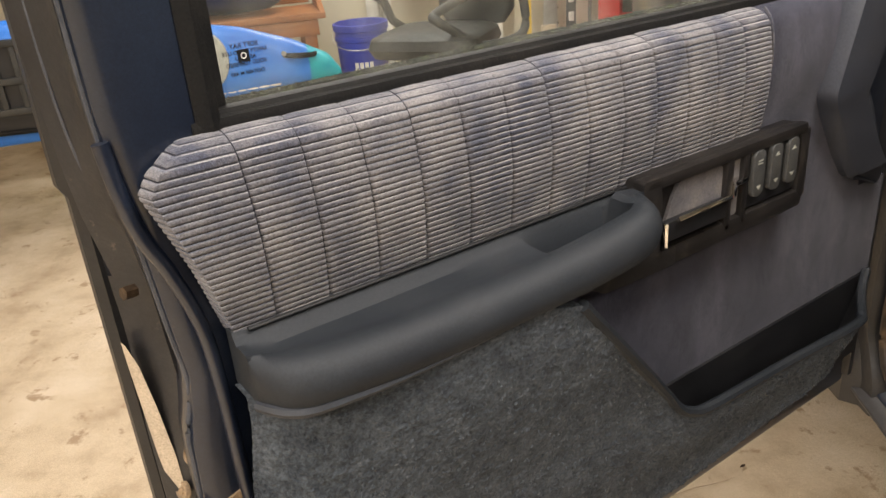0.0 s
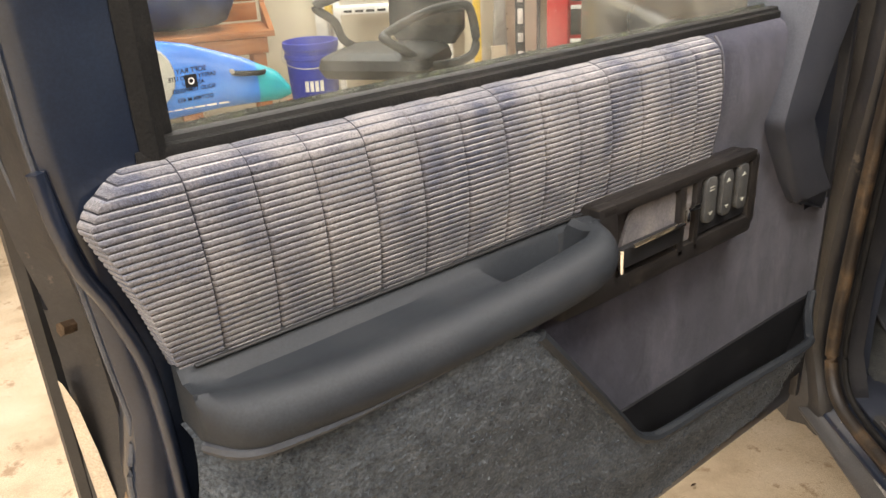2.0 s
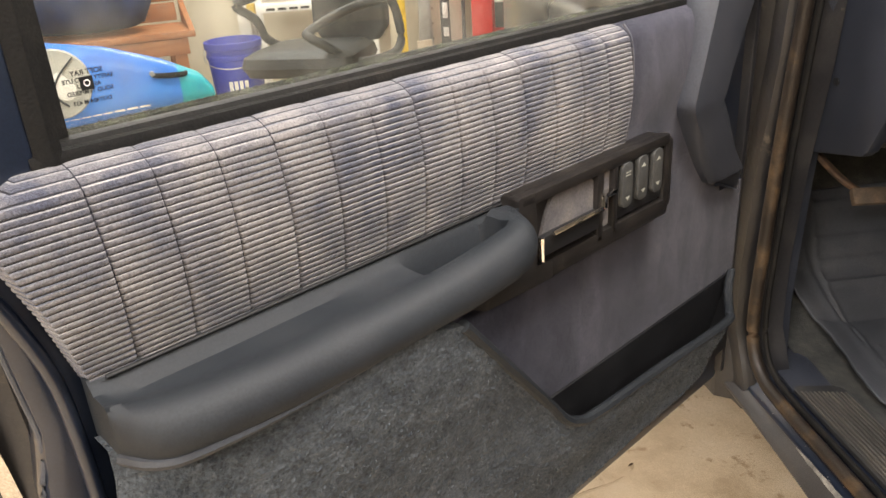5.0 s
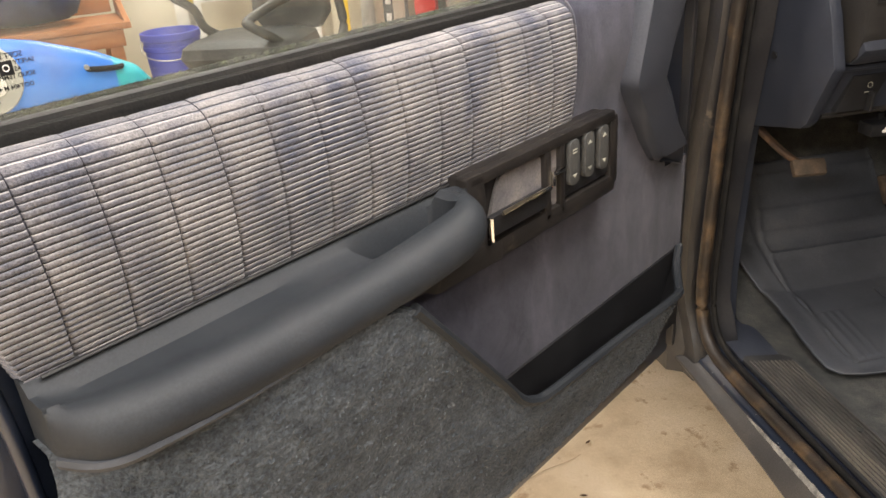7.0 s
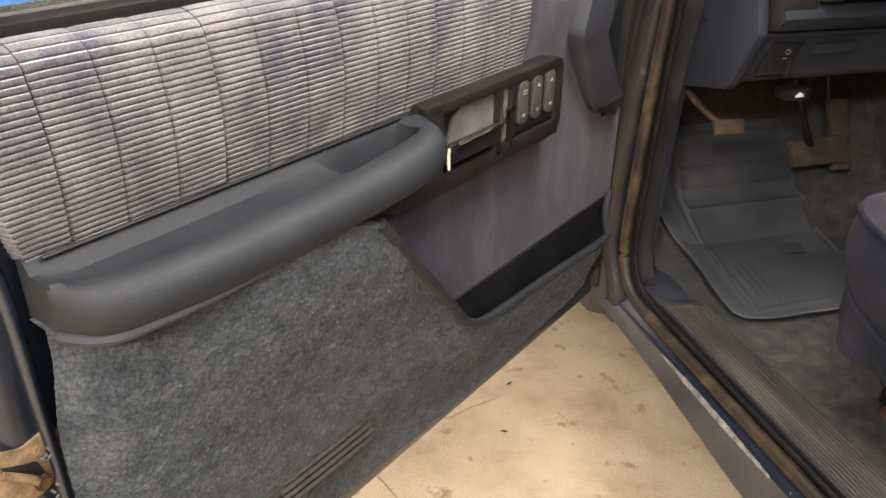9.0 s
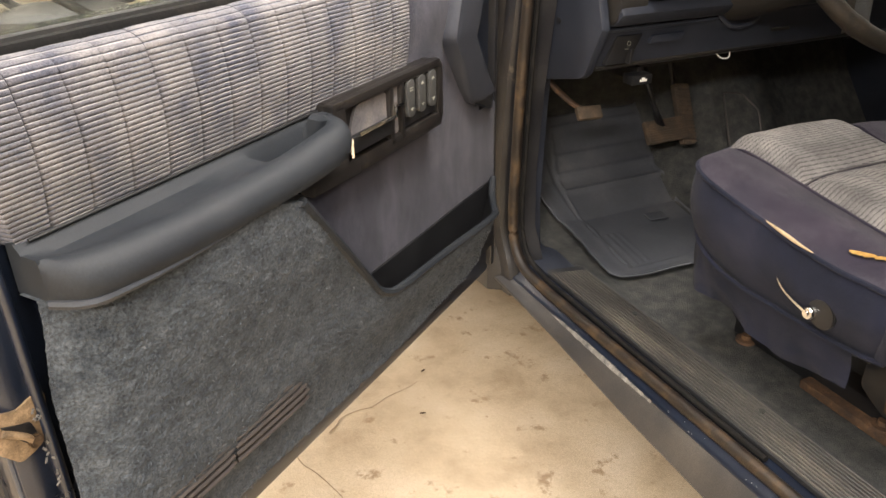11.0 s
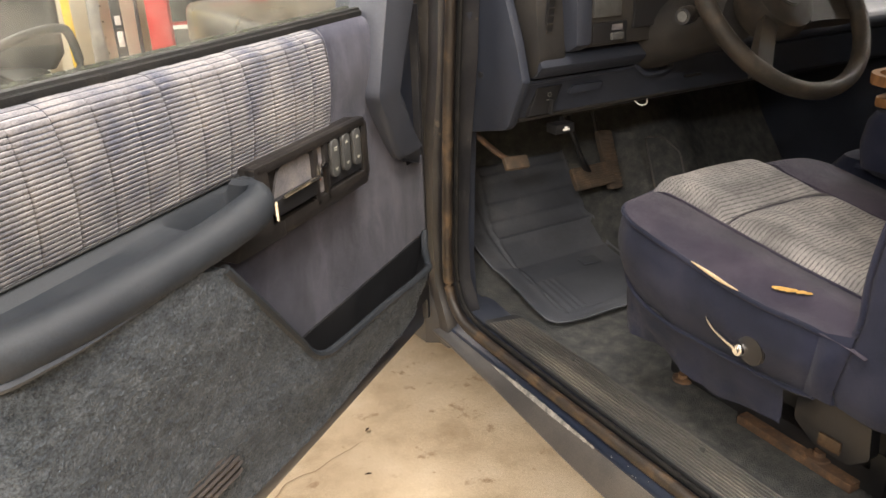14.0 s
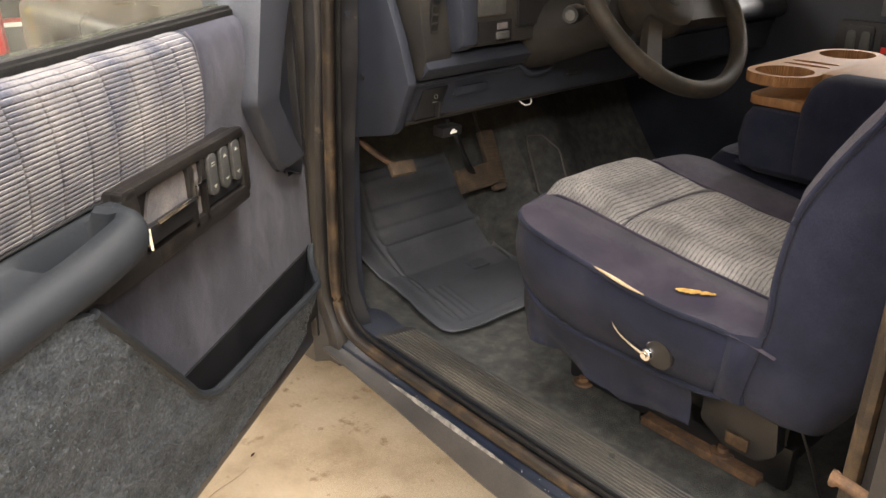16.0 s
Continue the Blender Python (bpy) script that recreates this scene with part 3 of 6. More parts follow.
def rear_flange(z):
    """Where the painted flange at the rear of the door ends."""
    return lerp([(0.6, -0.058), (1.0, -0.058), (1.07, -0.055), (1.1, -0.047), (1.126, -0.045), (1.18, -0.05), (1.243, -0.055), (1.294, -0.06), (1.36, -0.066), (1.8, -0.072)], z)


def door_shell(door):
    # painted inner shell: a slice in (x, y), pushed upwards with its rear edge changing on the way
    slices = []
    for z, lip, bead in ((0.60, 0.0, 0.0), (0.66, 0.0, 0.0), (0.8, 0.0, 0.0), (1.0, 0.0, 0.0), (1.06, 0.0, 0.0), (1.09, 0.0, 0.0), (1.126, 0.0, 0.0), (1.18, 0.0, 0.0), (1.245, -0.004, 0.0), (1.3, -0.01, 0.0), (1.36, -0.014, 0.0), (1.5, -0.016, 0.0), (1.8, -0.016, 0.0)):
        x0 = rear_flange(z)
        slices.append([(0.012 if z > 1.33 else 0.02, 0.056, z), (-0.004, 0.05, z), (x0 + 0.024 + lip * 0.3, 0.046, z), (x0 + 0.018, 0.046 - bead, z), (x0 + 0.01, 0.046 - bead, z), (x0 + 0.004, 0.047, z), (x0 - 0.004, 0.052, z), (x0 - 0.007, 0.062, z), (x0 - 0.004, 0.085, z), (x0 - 0.002, 0.1, z), (0.012 if z > 1.33 else 0.02, 0.1, z)])
    part("inner_frame", loft(slices), "navy", door, "dark navy painted inner door frame")
    # Paler tube paints the reflection along the worn flange edge.
    part("flange_edge", tube([(rear_flange(z) - 0.0055, 0.058, z) for z in (0.62, 0.8, 0.98, 1.04, 1.07, 1.1, 1.126, 1.18, 1.243, 1.294, 1.36, 1.5, 1.79)], 0.0028, 8, 3), "flange", door, "worn edge of the painted flange, its highlight put into a paler colour")
    part("pressed_bead", tube([(-0.072, 0.05, 1.34), (-0.068, 0.048, 1.3), (-0.06, 0.046, 1.262), (-0.047, 0.045, 1.23), (-0.032, 0.045, 1.175), (-0.027, 0.045, 1.117), (-0.025, 0.045, 1.01), (-0.022, 0.045, 0.8), (-0.022, 0.045, 0.62)], 0.0065, 10, flat=1.0), "navy", door, "curved bead pressed into the painted door frame")
    # rear edge: recessed dirty web with the hem of the outer skin
    web = []
    for z in (0.6, 0.8, 1.0, 1.1, 1.2, 1.26, 1.3, 1.4, 1.8):
        x0 = rear_flange(z)
        hollow = 0.02 * smoothstep(1.27, 1.2, z)
        web.append([(x0 - 0.004, 0.088, z), (x0 - 0.006 + hollow, 0.108, z), (x0 - 0.018 + hollow, 0.126, z), (x0 - 0.028 + hollow * 0.3, 0.14, z), (-0.08, 0.148, z), (-0.08, 0.152, z), (0.02, 0.152, z), (0.02, 0.095, z)])
    part("rear_web", loft(web), "jamb", door, "dusty brown-black door edge web")
    hem = []
    for z, e in ((0.58, 0.0), (0.9, 0.0), (1.2, 0.0), (1.275, 0.0), (1.287, 0.006), (1.4, 0.005), (1.8, 0.004)):
        hem.append([(-0.089 - e, 0.148, z), (-0.081 - e, 0.143, z), (-0.066, 0.146, z), (-0.064, 0.154, z), (0.03, 0.158, z), (0.03, 0.164, z), (-0.08, 0.166, z), (-0.09 - e, 0.158, z)])
    part("skin_hem", loft(hem), "edge", door, "black hemmed edge of the outer door skin")
    part("outer_skin", loft([[(x, 0.166 + 0.03 * (1 - ((z - 0.95) / 0.5) ** 2) - 0.02, z) for x in (-0.08, 0.3, 0.7, 1.08)] + [(x, 0.158, z) for x in (1.08, 0.7, 0.3, -0.08)] for z in (0.58, 0.7, 0.9, 1.1, 1.3)]), "navy", door)
    # inner sheet behind the trim and the front end of the door
    part("inner_sheet", box(-0.04, 1.086, 0.052, 0.07, 0.62, 1.33), "navy", door)
    part("door_bottom", box(-0.045, 1.098, 0.05, 0.155, 0.6, 0.66, 0.008), "navy", door)
    part("front_end", box(1.086, 1.1, 0.036, 0.155, 0.62, 1.33, 0.004), "jamb", door)
    b = part("bump_bolt", turn(disc(0.0062, 0.012, 6), pose(-0.062, 0.118, 1.19, 0, -80, 20)), "latchsteel", door, "rusty hexagonal bolt")
    part("inspection_label", loft([[(x0, 0.1375, z), (x0, 0.139, z), (x1, 0.1305, z), (x1, 0.129, z)] for z, x0, x1 in ((0.95, -0.073, -0.062), (1.0, -0.077, -0.063), (1.06, -0.0795, -0.068), (1.11, -0.0815, -0.074), (1.135, -0.082, -0.0805))]), "cream", door, "cream paper strip on the door edge")
    # latch: mouth of bent steel in a notch of the flange, with a pin inside
    latch = part("latch", prism(rounded([(-0.078, 0.99), (-0.07, 1.0), (-0.05, 0.992), (-0.02, 1.0), (-0.016, 0.99), (-0.022, 0.955), (-0.04, 0.935), (-0.06, 0.932), (-0.078, 0.955)], 0.004), "y", 0.0435, 0.0475, 0.001), "tanrust", door, "dusty tan steel door latch")
    part("latch_mouth", prism(rounded([(-0.07, 0.985), (-0.052, 0.976), (-0.04, 0.972), (-0.036, 0.955), (-0.046, 0.946), (-0.062, 0.968)], 0.003), "y", 0.0415, 0.0445, 0.001), "black", latch, "dark open mouth of the latch")
    part("latch_claw", tube([(-0.07, 0.0415, 0.978), (-0.058, 0.04, 0.968), (-0.048, 0.04, 0.958), (-0.044, 0.041, 0.95)], 0.004, 8), "tanrust", latch)
    part("latch_pin", turn(disc(0.008, 0.008, 16, 0.002), pose(-0.041, 0.0445, 0.949, 90, 0, 0)), "latchsteel", latch)
    for x, y, z in ((-0.051, 0.115, 1.004), (-0.064, 0.129, 0.958), (-0.051, 0.115, 0.9)):
        part("latch_screw", turn(lathe([(0.0, 0.004), (0.003, 0.004), (0.004, 0.0025), (0.007, 0.0025), (0.0085, 0.004), (0.0105, 0.002), (0.011, 0.0)], 18), pose(x, y, z, 0, -70, 20)), "tanrust", door, "dusty countersunk screw")
    # Same pale paint draws the highlight line on the web.
    part("web_crease", tube([(-0.072, 0.124, 1.28), (-0.083, 0.126, 1.4), (-0.083, 0.126, 1.79)], 0.002, 6), "flange", door)
    # paint chips along the flange by the carpet
    rng = random.Random(2)
    for k in range(26):
        z = rng.uniform(0.8, 0.99)
        x = -0.032 + rng.uniform(-0.006, 0.01)
        part("paint_chip", turn(box(-0.0012, 0.0012, -0.0003, 0.0003, -rng.uniform(0.001, 0.004), 0.003), pose(x, 0.0405 if x < -0.027 else 0.0445, z, 0, rng.uniform(-60, 60), 0)), "scrape", door)


def window_and_belt(door):
    ch = part("rear_channel", loft([[(0.0, 0.05, z), (0.012, 0.046, z), (0.02, 0.05, z), (0.021, 0.062, z), (0.032, 0.066, z), (0.033, 0.076, z), (0.02, 0.09, z), (0.0, 0.09, z)] for z in (1.325, 1.8)]), "rubber", door, "black rubber window channel")
    pane = part("window_pane", box(0.022, 0.97, 0.079, 0.083, 1.28, 1.8), "glass", door, "dusty side window glass with safety marking")
    pane.visible_shadow = False
    part("inner_belt", prism([(0.05, 1.30), (0.0485, 1.334), (0.05, 1.339), (0.055, 1.3405), (0.057, 1.344), (0.061, 1.3445), (0.068, 1.3445), (0.0755, 1.343), (0.077, 1.30)], "x", -0.004, 0.96), "rubber", door, "black inner window belt strip")
    part("outer_belt", prism([(0.086, 1.30), (0.085, 1.343), (0.087, 1.3455), (0.092, 1.344), (0.104, 1.335), (0.106, 1.30)], "x", -0.004, 0.97), "moss", door, "mossy outer window seal")
    rng = random.Random(9)
    verts, faces = [], []
    for k in range(1500):
        x, y, z = rng.uniform(0.0, 0.95), rng.uniform(0.085, 0.09), 1.3435
        h = rng.uniform(0.001, 0.004)
        i = len(verts)
        verts += [(x - 0.0012, y, z), (x + 0.0012, y, z), (x + rng.uniform(-0.001, 0.001), y - 0.001, z + h)]
        faces.append((i, i + 1, i + 2))
    part("moss", raw(verts, faces), "moss", door, smooth=False)["kind"] = "stuff"
    # mirrored safety marking seen from inside
    for k, (txt, z, size) in enumerate((("SOFT RAY", 1.3845, 0.0046), ("SAFETY     FLO LITE", 1.3795, 0.0038), ("AS 2     U", 1.3748, 0.0038), ("SOLID TEMPERED", 1.37, 0.0038), ("DOT404 M 433", 1.3625, 0.0038))):
        c = bpy.data.curves.new("safety_marking", "FONT")
        c.body, c.size, c.align_x, c.extrude, c.offset = txt, size * 1.2, "CENTER", 0.00005, 0.00012
        dg = new("tmp_text", c)
        me = bpy.data.meshes.new_from_object(dg.evaluated_get(bpy.context.evaluated_depsgraph_get()))
        bpy.data.objects.remove(dg)
        o = new("safety_marking", me)
        me.materials.append(M["black"])
        o.parent = pane
        o.matrix_world = pose(0.06, 0.0785, z, 90, 0, 180)
    logo = part("marking_logo", box(0.0535, 0.0635, 0.0782, 0.0786, 1.373, 1.383), "black", pane)
    part("logo_ring", tube([(0.0585 + 0.0022 * math.cos(a), 0.0781, 1.378 + 0.0022 * math.sin(a)) for a in [2 * math.pi * k / 14 for k in range(14)]], 0.0005, 5, 0, ring=True), "silver", logo)


def mirror_cover(door):
    """The angular cover inside the door at the mirror's foot."""
    rings = []
    for z in (1.011, 1.03, 1.045, 1.052, 1.06, 1.09, 1.14, 1.17, 1.182, 1.19, 1.198, 1.207, 1.24, 1.3, 1.345, 1.5, 1.75):
        xl = lerp([(1.011, 1.05), (1.05, 0.946), (1.079, 0.919), (1.185, 0.848), (1.193, 0.844), (1.2, 0.843), (1.266, 0.861), (1.317, 0.879), (1.75, 1.0)], z)
        crease = lerp([(1.011, 1.056), (1.05, 0.962), (1.079, 0.933), (1.185, 0.851), (1.193, 0.845), (1.207, 0.846), (1.313, 0.88), (1.75, 1.02)], z)
        ridge = lerp([(1.011, 1.07), (1.042, 1.061), (1.052, 1.045), (1.073, 1.021), (1.182, 0.93), (1.19, 0.928), (1.24, 0.9485), (1.345, 1.003), (1.75, 1.2)], z)
        y = lerp([(1.011, 0.032), (1.045, 0.024), (1.052, 0.013), (1.17, 0.003), (1.19, 0.0), (1.207, -0.001), (1.75, -0.001)], z)
        mid = crease * 0.5 + ridge * 0.5
        rings.append([(xl + 0.004, 0.05, z), (xl, 0.021, z), (xl + (crease - xl) * 0.4, 0.021 * 0.5 + y * 0.5, z), (crease, y + 0.0012, z), (crease * 0.9 + ridge * 0.1, y, z), (mid, y - 0.0008, z), (ridge - 0.004, y, z), (ridge, y + 0.0006, z), (ridge + 0.0025, y + 0.004, z), (min(1.084, ridge + 0.1), y + 0.055, z), (min(1.085, ridge + 0.102), 0.12, z), (xl + 0.03, 0.12, z)])
    cover = part("mirror_cover", loft(rings), "cover", door, "angular blue-grey plastic cover at the mirror foot")
    part("screw_cap", turn(disc(0.011, 0.004, 16, 0.001), pose(0.982, 0.045, 1.175, 0, 65, 0)), "plastic", cover)


def front_velour(door):
    cols = []
    for i in range(49):
        x = 0.33 + (1.085 - 0.33) * i / 48
        col = []
        top = 1.338 if x > 0.7 else 1.18
        for j in range(41):
            t = j / 40
            z0 = 0.845
            z = z0 + (top - z0) * t
            y = 0.034
            if x > 0.69:
                y = 0.034 - 0.012 * math.sin(math.pi * smoothstep(1.15, 1.36, z)) * smoothstep(0.69, 0.72, x)
                if z > 1.314:
                    y += 0.03 * ((z - 1.314) / 0.024) ** 2
            if z > 1.025 and x > lerp([(1.025, 1.03), (1.05, 0.976), (1.079, 0.95), (1.193, 0.875), (1.317, 0.91)], z):
                y = 0.085
            col.append((x, y, z))
        cols.append(col)
    part("velour_panel", loft(cols, closed=False, caps=False), "velour", door, "smooth grey-blue velour front panel")
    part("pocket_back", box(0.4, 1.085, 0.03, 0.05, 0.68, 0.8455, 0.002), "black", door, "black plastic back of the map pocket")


def build_door():
    door = thing("truck_door", DOOR, "open navy truck door with ribbed grey cloth and carpet trim", "door")
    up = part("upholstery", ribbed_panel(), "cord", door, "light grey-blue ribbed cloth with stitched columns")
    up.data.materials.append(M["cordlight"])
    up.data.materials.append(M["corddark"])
    part("seam", tube([(0.717, 0.03, 1.166), (0.713, 0.0195, 1.25), (0.705, 0.018, 1.31), (0.702, 0.03, 1.332)], 0.0016, 6), "cord", door)
    front_velour(door)
    armrest(door)
    carpet_panel(door)
    switch_panel(door)
    door_shell(door)
    window_and_belt(door)
    mirror_cover(door)


build_door()


# ---- the truck cab (x: to its right, y: to its front) ----
def truck_body():
    t = thing("pickup_truck", TRUCK, "navy pickup truck cab with worn sill, seen through its open doorway", "truck")
    # floor pan with the toe board and tunnel
    rows = []
    for y, z in ((-1.12, 0.57), (-0.9, 0.57), (-0.3, 0.57), (0.12, 0.572), (0.2, 0.585), (0.3, 0.66), (0.42, 0.82), (0.5, 1.0), (0.52, 1.25)):
        row = []
        for x in (0.04, 0.06, 0.1, 0.3, 0.5, 0.62, 0.68, 0.74, 0.82, 0.9, 0.96, 1.1, 1.4):
            hump = 0.14 * (smoothstep(0.56, 0.7, x) - smoothstep(0.86, 1.02, x)) * (1 if y > -0.5 else 0.4)
            row.append((x, y - 0.5 * hump * (y > 0.25), z + hump * (z < 1.1) + (0.012 if x < 0.08 else 0)))
        rows.append(row)
    part("cab_floor", loft(rows, closed=False, caps=False), "cabcarpet", t, "dark worn cab carpet")
    part("underbody", box(-0.04, 1.5, -1.2, 0.5, 0.5, 0.562), "edge", t)
    # sill: painted step and rocker panel, profile in (x, z) pushed along y
    prof = [(0.03, 0.575), (-0.03, 0.575), (-0.056, 0.573), (-0.066, 0.567), (-0.072, 0.561), (-0.079, 0.5565), (-0.0835, 0.5525), (-0.0845, 0.548)]
    sill_y = [-1.15 + 1.4 * i / 40 for i in range(41)]
    part("sill", loft([[(x, y, z) for x, z in prof] + [(0.03, y, 0.45)] for y in sill_y]), "navy", t, "glossy navy painted door sill")
    rings = []
    for y in sill_y:
        zb = lerp([(-1.15, 0.455), (-0.65, 0.482), (-0.42, 0.494), (-0.17, 0.519), (0.0, 0.53), (0.25, 0.536)], y)
        rings.append([(x, y, z) for x, z in ((-0.0855, 0.5475), (-0.09, 0.543), (-0.1, (0.543 + zb) / 2 + 0.003), (-0.109, zb + 0.006), (-0.1105, zb + 0.002), (-0.108, zb - 0.004), (-0.06, zb - 0.02), (0.0, zb - 0.02), (0.0, 0.545))])
    part("rocker_panel", loft(rings), "rocker", t, "dusty grey rocker panel under the sill")
    rng = random.Random(4)
    verts, faces = [], []
    for k in range(60):
        y = -0.12 - 0.36 * k / 60
        w = 0.006 * (1 - abs(k / 30 - 1) ** 1.5) + rng.uniform(-0.001, 0.0015)
        verts += [(-0.0868 - w * 0.3, y, 0.5468 - w * 0.4), (-0.0856 + w * 0.35, y, 0.5512 + w * 0.5)]
    for k in range(59):
        faces.append((2 * k, 2 * k + 1, 2 * k + 3, 2 * k + 2))
    part("paint_scrape", raw(verts, faces), "scrape", t, "pale scraped streak along the sill edge")
    for k in range(30):
        y = rng.uniform(-0.75, 0.05)
        x = rng.uniform(-0.083, -0.066)
        part("paint_chip", turn(box(-0.0008, 0.0008, -rng.uniform(0.0005, 0.003), 0.001, -0.0003, 0.0003), pose(x, y, 0.5538 + (x + 0.083) * 0.78, 0, -38, rng.uniform(0, 180))), "scrape", t)
    # kick plate with fine ribs
    kp = part("kick_plate", prism(rounded([(-0.028, -1.1), (0.066, -1.1), (0.066, -0.02), (0.05, -0.005), (-0.02, 0.01), (-0.028, 0.0)], 0.004), "z", 0.577, 0.586, 0.002), "kick", t, "scuffed grey ribbed plastic kick plate")
    for k in range(11):
        x = -0.021 + 0.0078 * k
        part("rib", box(x - 0.0019, x + 0.0019, -1.09, -0.012 - 0.002 * k, 0.585, 0.59, 0.0012, 1), "kickrib", kp)
    part("kick_end", prism([(-0.03, 0.0), (0.05, -0.004), (0.06, 0.1), (0.03, 0.17), (-0.02, 0.17)], "z", 0.575, 0.584, 0.003), "dash", t, "plain dark corner cap of the kick plate")
    for y in (-0.25, -0.62):
        part("kick_screw", turn(disc(0.006, 0.003, 12), pose(0.04, y, 0.588)), "kick", kp)
    # hinge pillar
    pil = [(0.0, 0.115), (-0.05, 0.12), (-0.075, 0.122), (-0.092, 0.13), (-0.096, 0.165), (-0.125, 0.185), (-0.13, 0.25), (0.0, 0.25)]
    rings = []
    for z in (0.5, 0.56, 0.6, 0.66, 0.8, 1.0, 1.2, 1.33, 1.8):
        k = 0.06 * smoothstep(0.68, 0.55, z) + 0.0
        lean = -0.07 * smoothstep(0.8, 1.35, z)
        rings.append([(x, y - k + lean * 0.9, z) for x, y in pil])
    part("hinge_pillar", loft(rings), "jamb", t, "grimy brown-black painted hinge pillar")
    # rubber door seal: up the pillar, along the sill
    path = [(-0.075, -0.01, 1.8), (-0.075, 0.045, 1.33), (-0.075, 0.073, 1.05), (-0.075, 0.088, 0.82), (-0.075, 0.092, 0.7), (-0.075, 0.075, 0.63), (-0.073, 0.035, 0.592), (-0.069, -0.03, 0.578), (-0.066, -0.12, 0.574), (-0.064, -0.35, 0.573), (-0.06, -0.7, 0.573), (-0.058, -1.1, 0.573)]
    part("door_seal", tube(path, 0.0125, 10), "brownseal", t, "weathered black and brown rubber door seal")
    path2 = [(x + 0.017, y - 0.014, z + 0.012) for x, y, z in path[:-1]]
    part("seal_lip", tube(path2, 0.006, 8), "rubber", t)
    part("kick_panel", loft([[(0.03, 0.1 + a, z), (0.035, 0.5, z), (-0.03, 0.5, z), (-0.04, 0.09 + a, z), (-0.02, 0.085 + a, z)] for z, a in ((0.58, 0.03), (0.7, 0.04), (0.9, 0.03), (1.03, 0.02), (1.3, -0.03))]), "dash", t, "navy plastic kick panel beside the pedals")
    # far wall of the cab, rear wall, unseen roof added for shade, and rear pillar
    part("cab_rear", box(-0.02, 1.55, -1.35, -1.3, 0.5, 1.3, 0.01), "dash", t)
    # Out of view; added to shade the cab, pale underneath to bounce light.
    part("shade_roof", box(-0.06, 1.6, -1.36, 0.12, 1.88, 1.93, 0.02), "hatch", t)
    part("firewall", box(-0.06, 1.56, 0.53, 0.57, 0.5, 1.3, 0.01), "cabcarpet", t)
    # rear pillar with striker
    rp = part("rear_pillar", loft([[(-0.13, -1.15, z), (-0.11, -1.07, z), (-0.085, -1.065, z), (-0.07, -1.05, z), (-0.055, -1.045, z), (-0.03, -1.06, z), (-0.01, -1.17, z), (0.02, -1.3, z), (-0.13, -1.3, z)] for z in (0.5, 0.9, 1.3, 1.88)]), "jamb", t, "dark rear door pillar")
    part("rear_seal", tube([(-0.062, -1.035, 0.6), (-0.062, -1.035, 0.9), (-0.062, -1.035, 1.3), (-0.062, -1.02, 1.8)], 0.011, 8), "brownseal", t)
    part("striker", tube([(-0.095, -1.07, 0.87), (-0.095, -1.04, 0.875), (-0.095, -1.025, 0.875)], lambda k: 0.008 if k < 0.8 else 0.011, 10, 3), "rust", rp, "worn steel door striker bolt")
    # hood and fender as plain bulk in front of the open door
    part("front_fender", box(-0.16, 1.66, 0.62, 2.2, 0.55, 1.18, 0.06, 3), "navy", t, "navy front fender and hood")
    part("windshield_frame", box(-0.03, 1.55, 0.28, 0.36, 1.2, 1.26, 0.01), "navy", t)
    for y in (1.4,):
        for x in (-0.02, 1.5):
            w = part("wheel", turn(lathe([(0.1, -0.1), (0.3, -0.1), (0.35, -0.08), (0.36, 0.0), (0.35, 0.08), (0.3, 0.1), (0.1, 0.1)]), pose(x + 0.02, y, 0.36, 0, 90, 0)), "rubber", t)
    for x in (-0.02, 1.5):
        part("wheel", turn(lathe([(0.1, -0.1), (0.3, -0.1), (0.35, -0.08), (0.36, 0.0), (0.35, 0.08), (0.3, 0.1), (0.1, 0.1)]), pose(x + 0.02, -2.3, 0.36, 0, 90, 0)), "rubber", t)
    part("bed", box(-0.14, 1.66, -3.6, -1.4, 0.62, 1.25, 0.04), "navy", t)
    return t


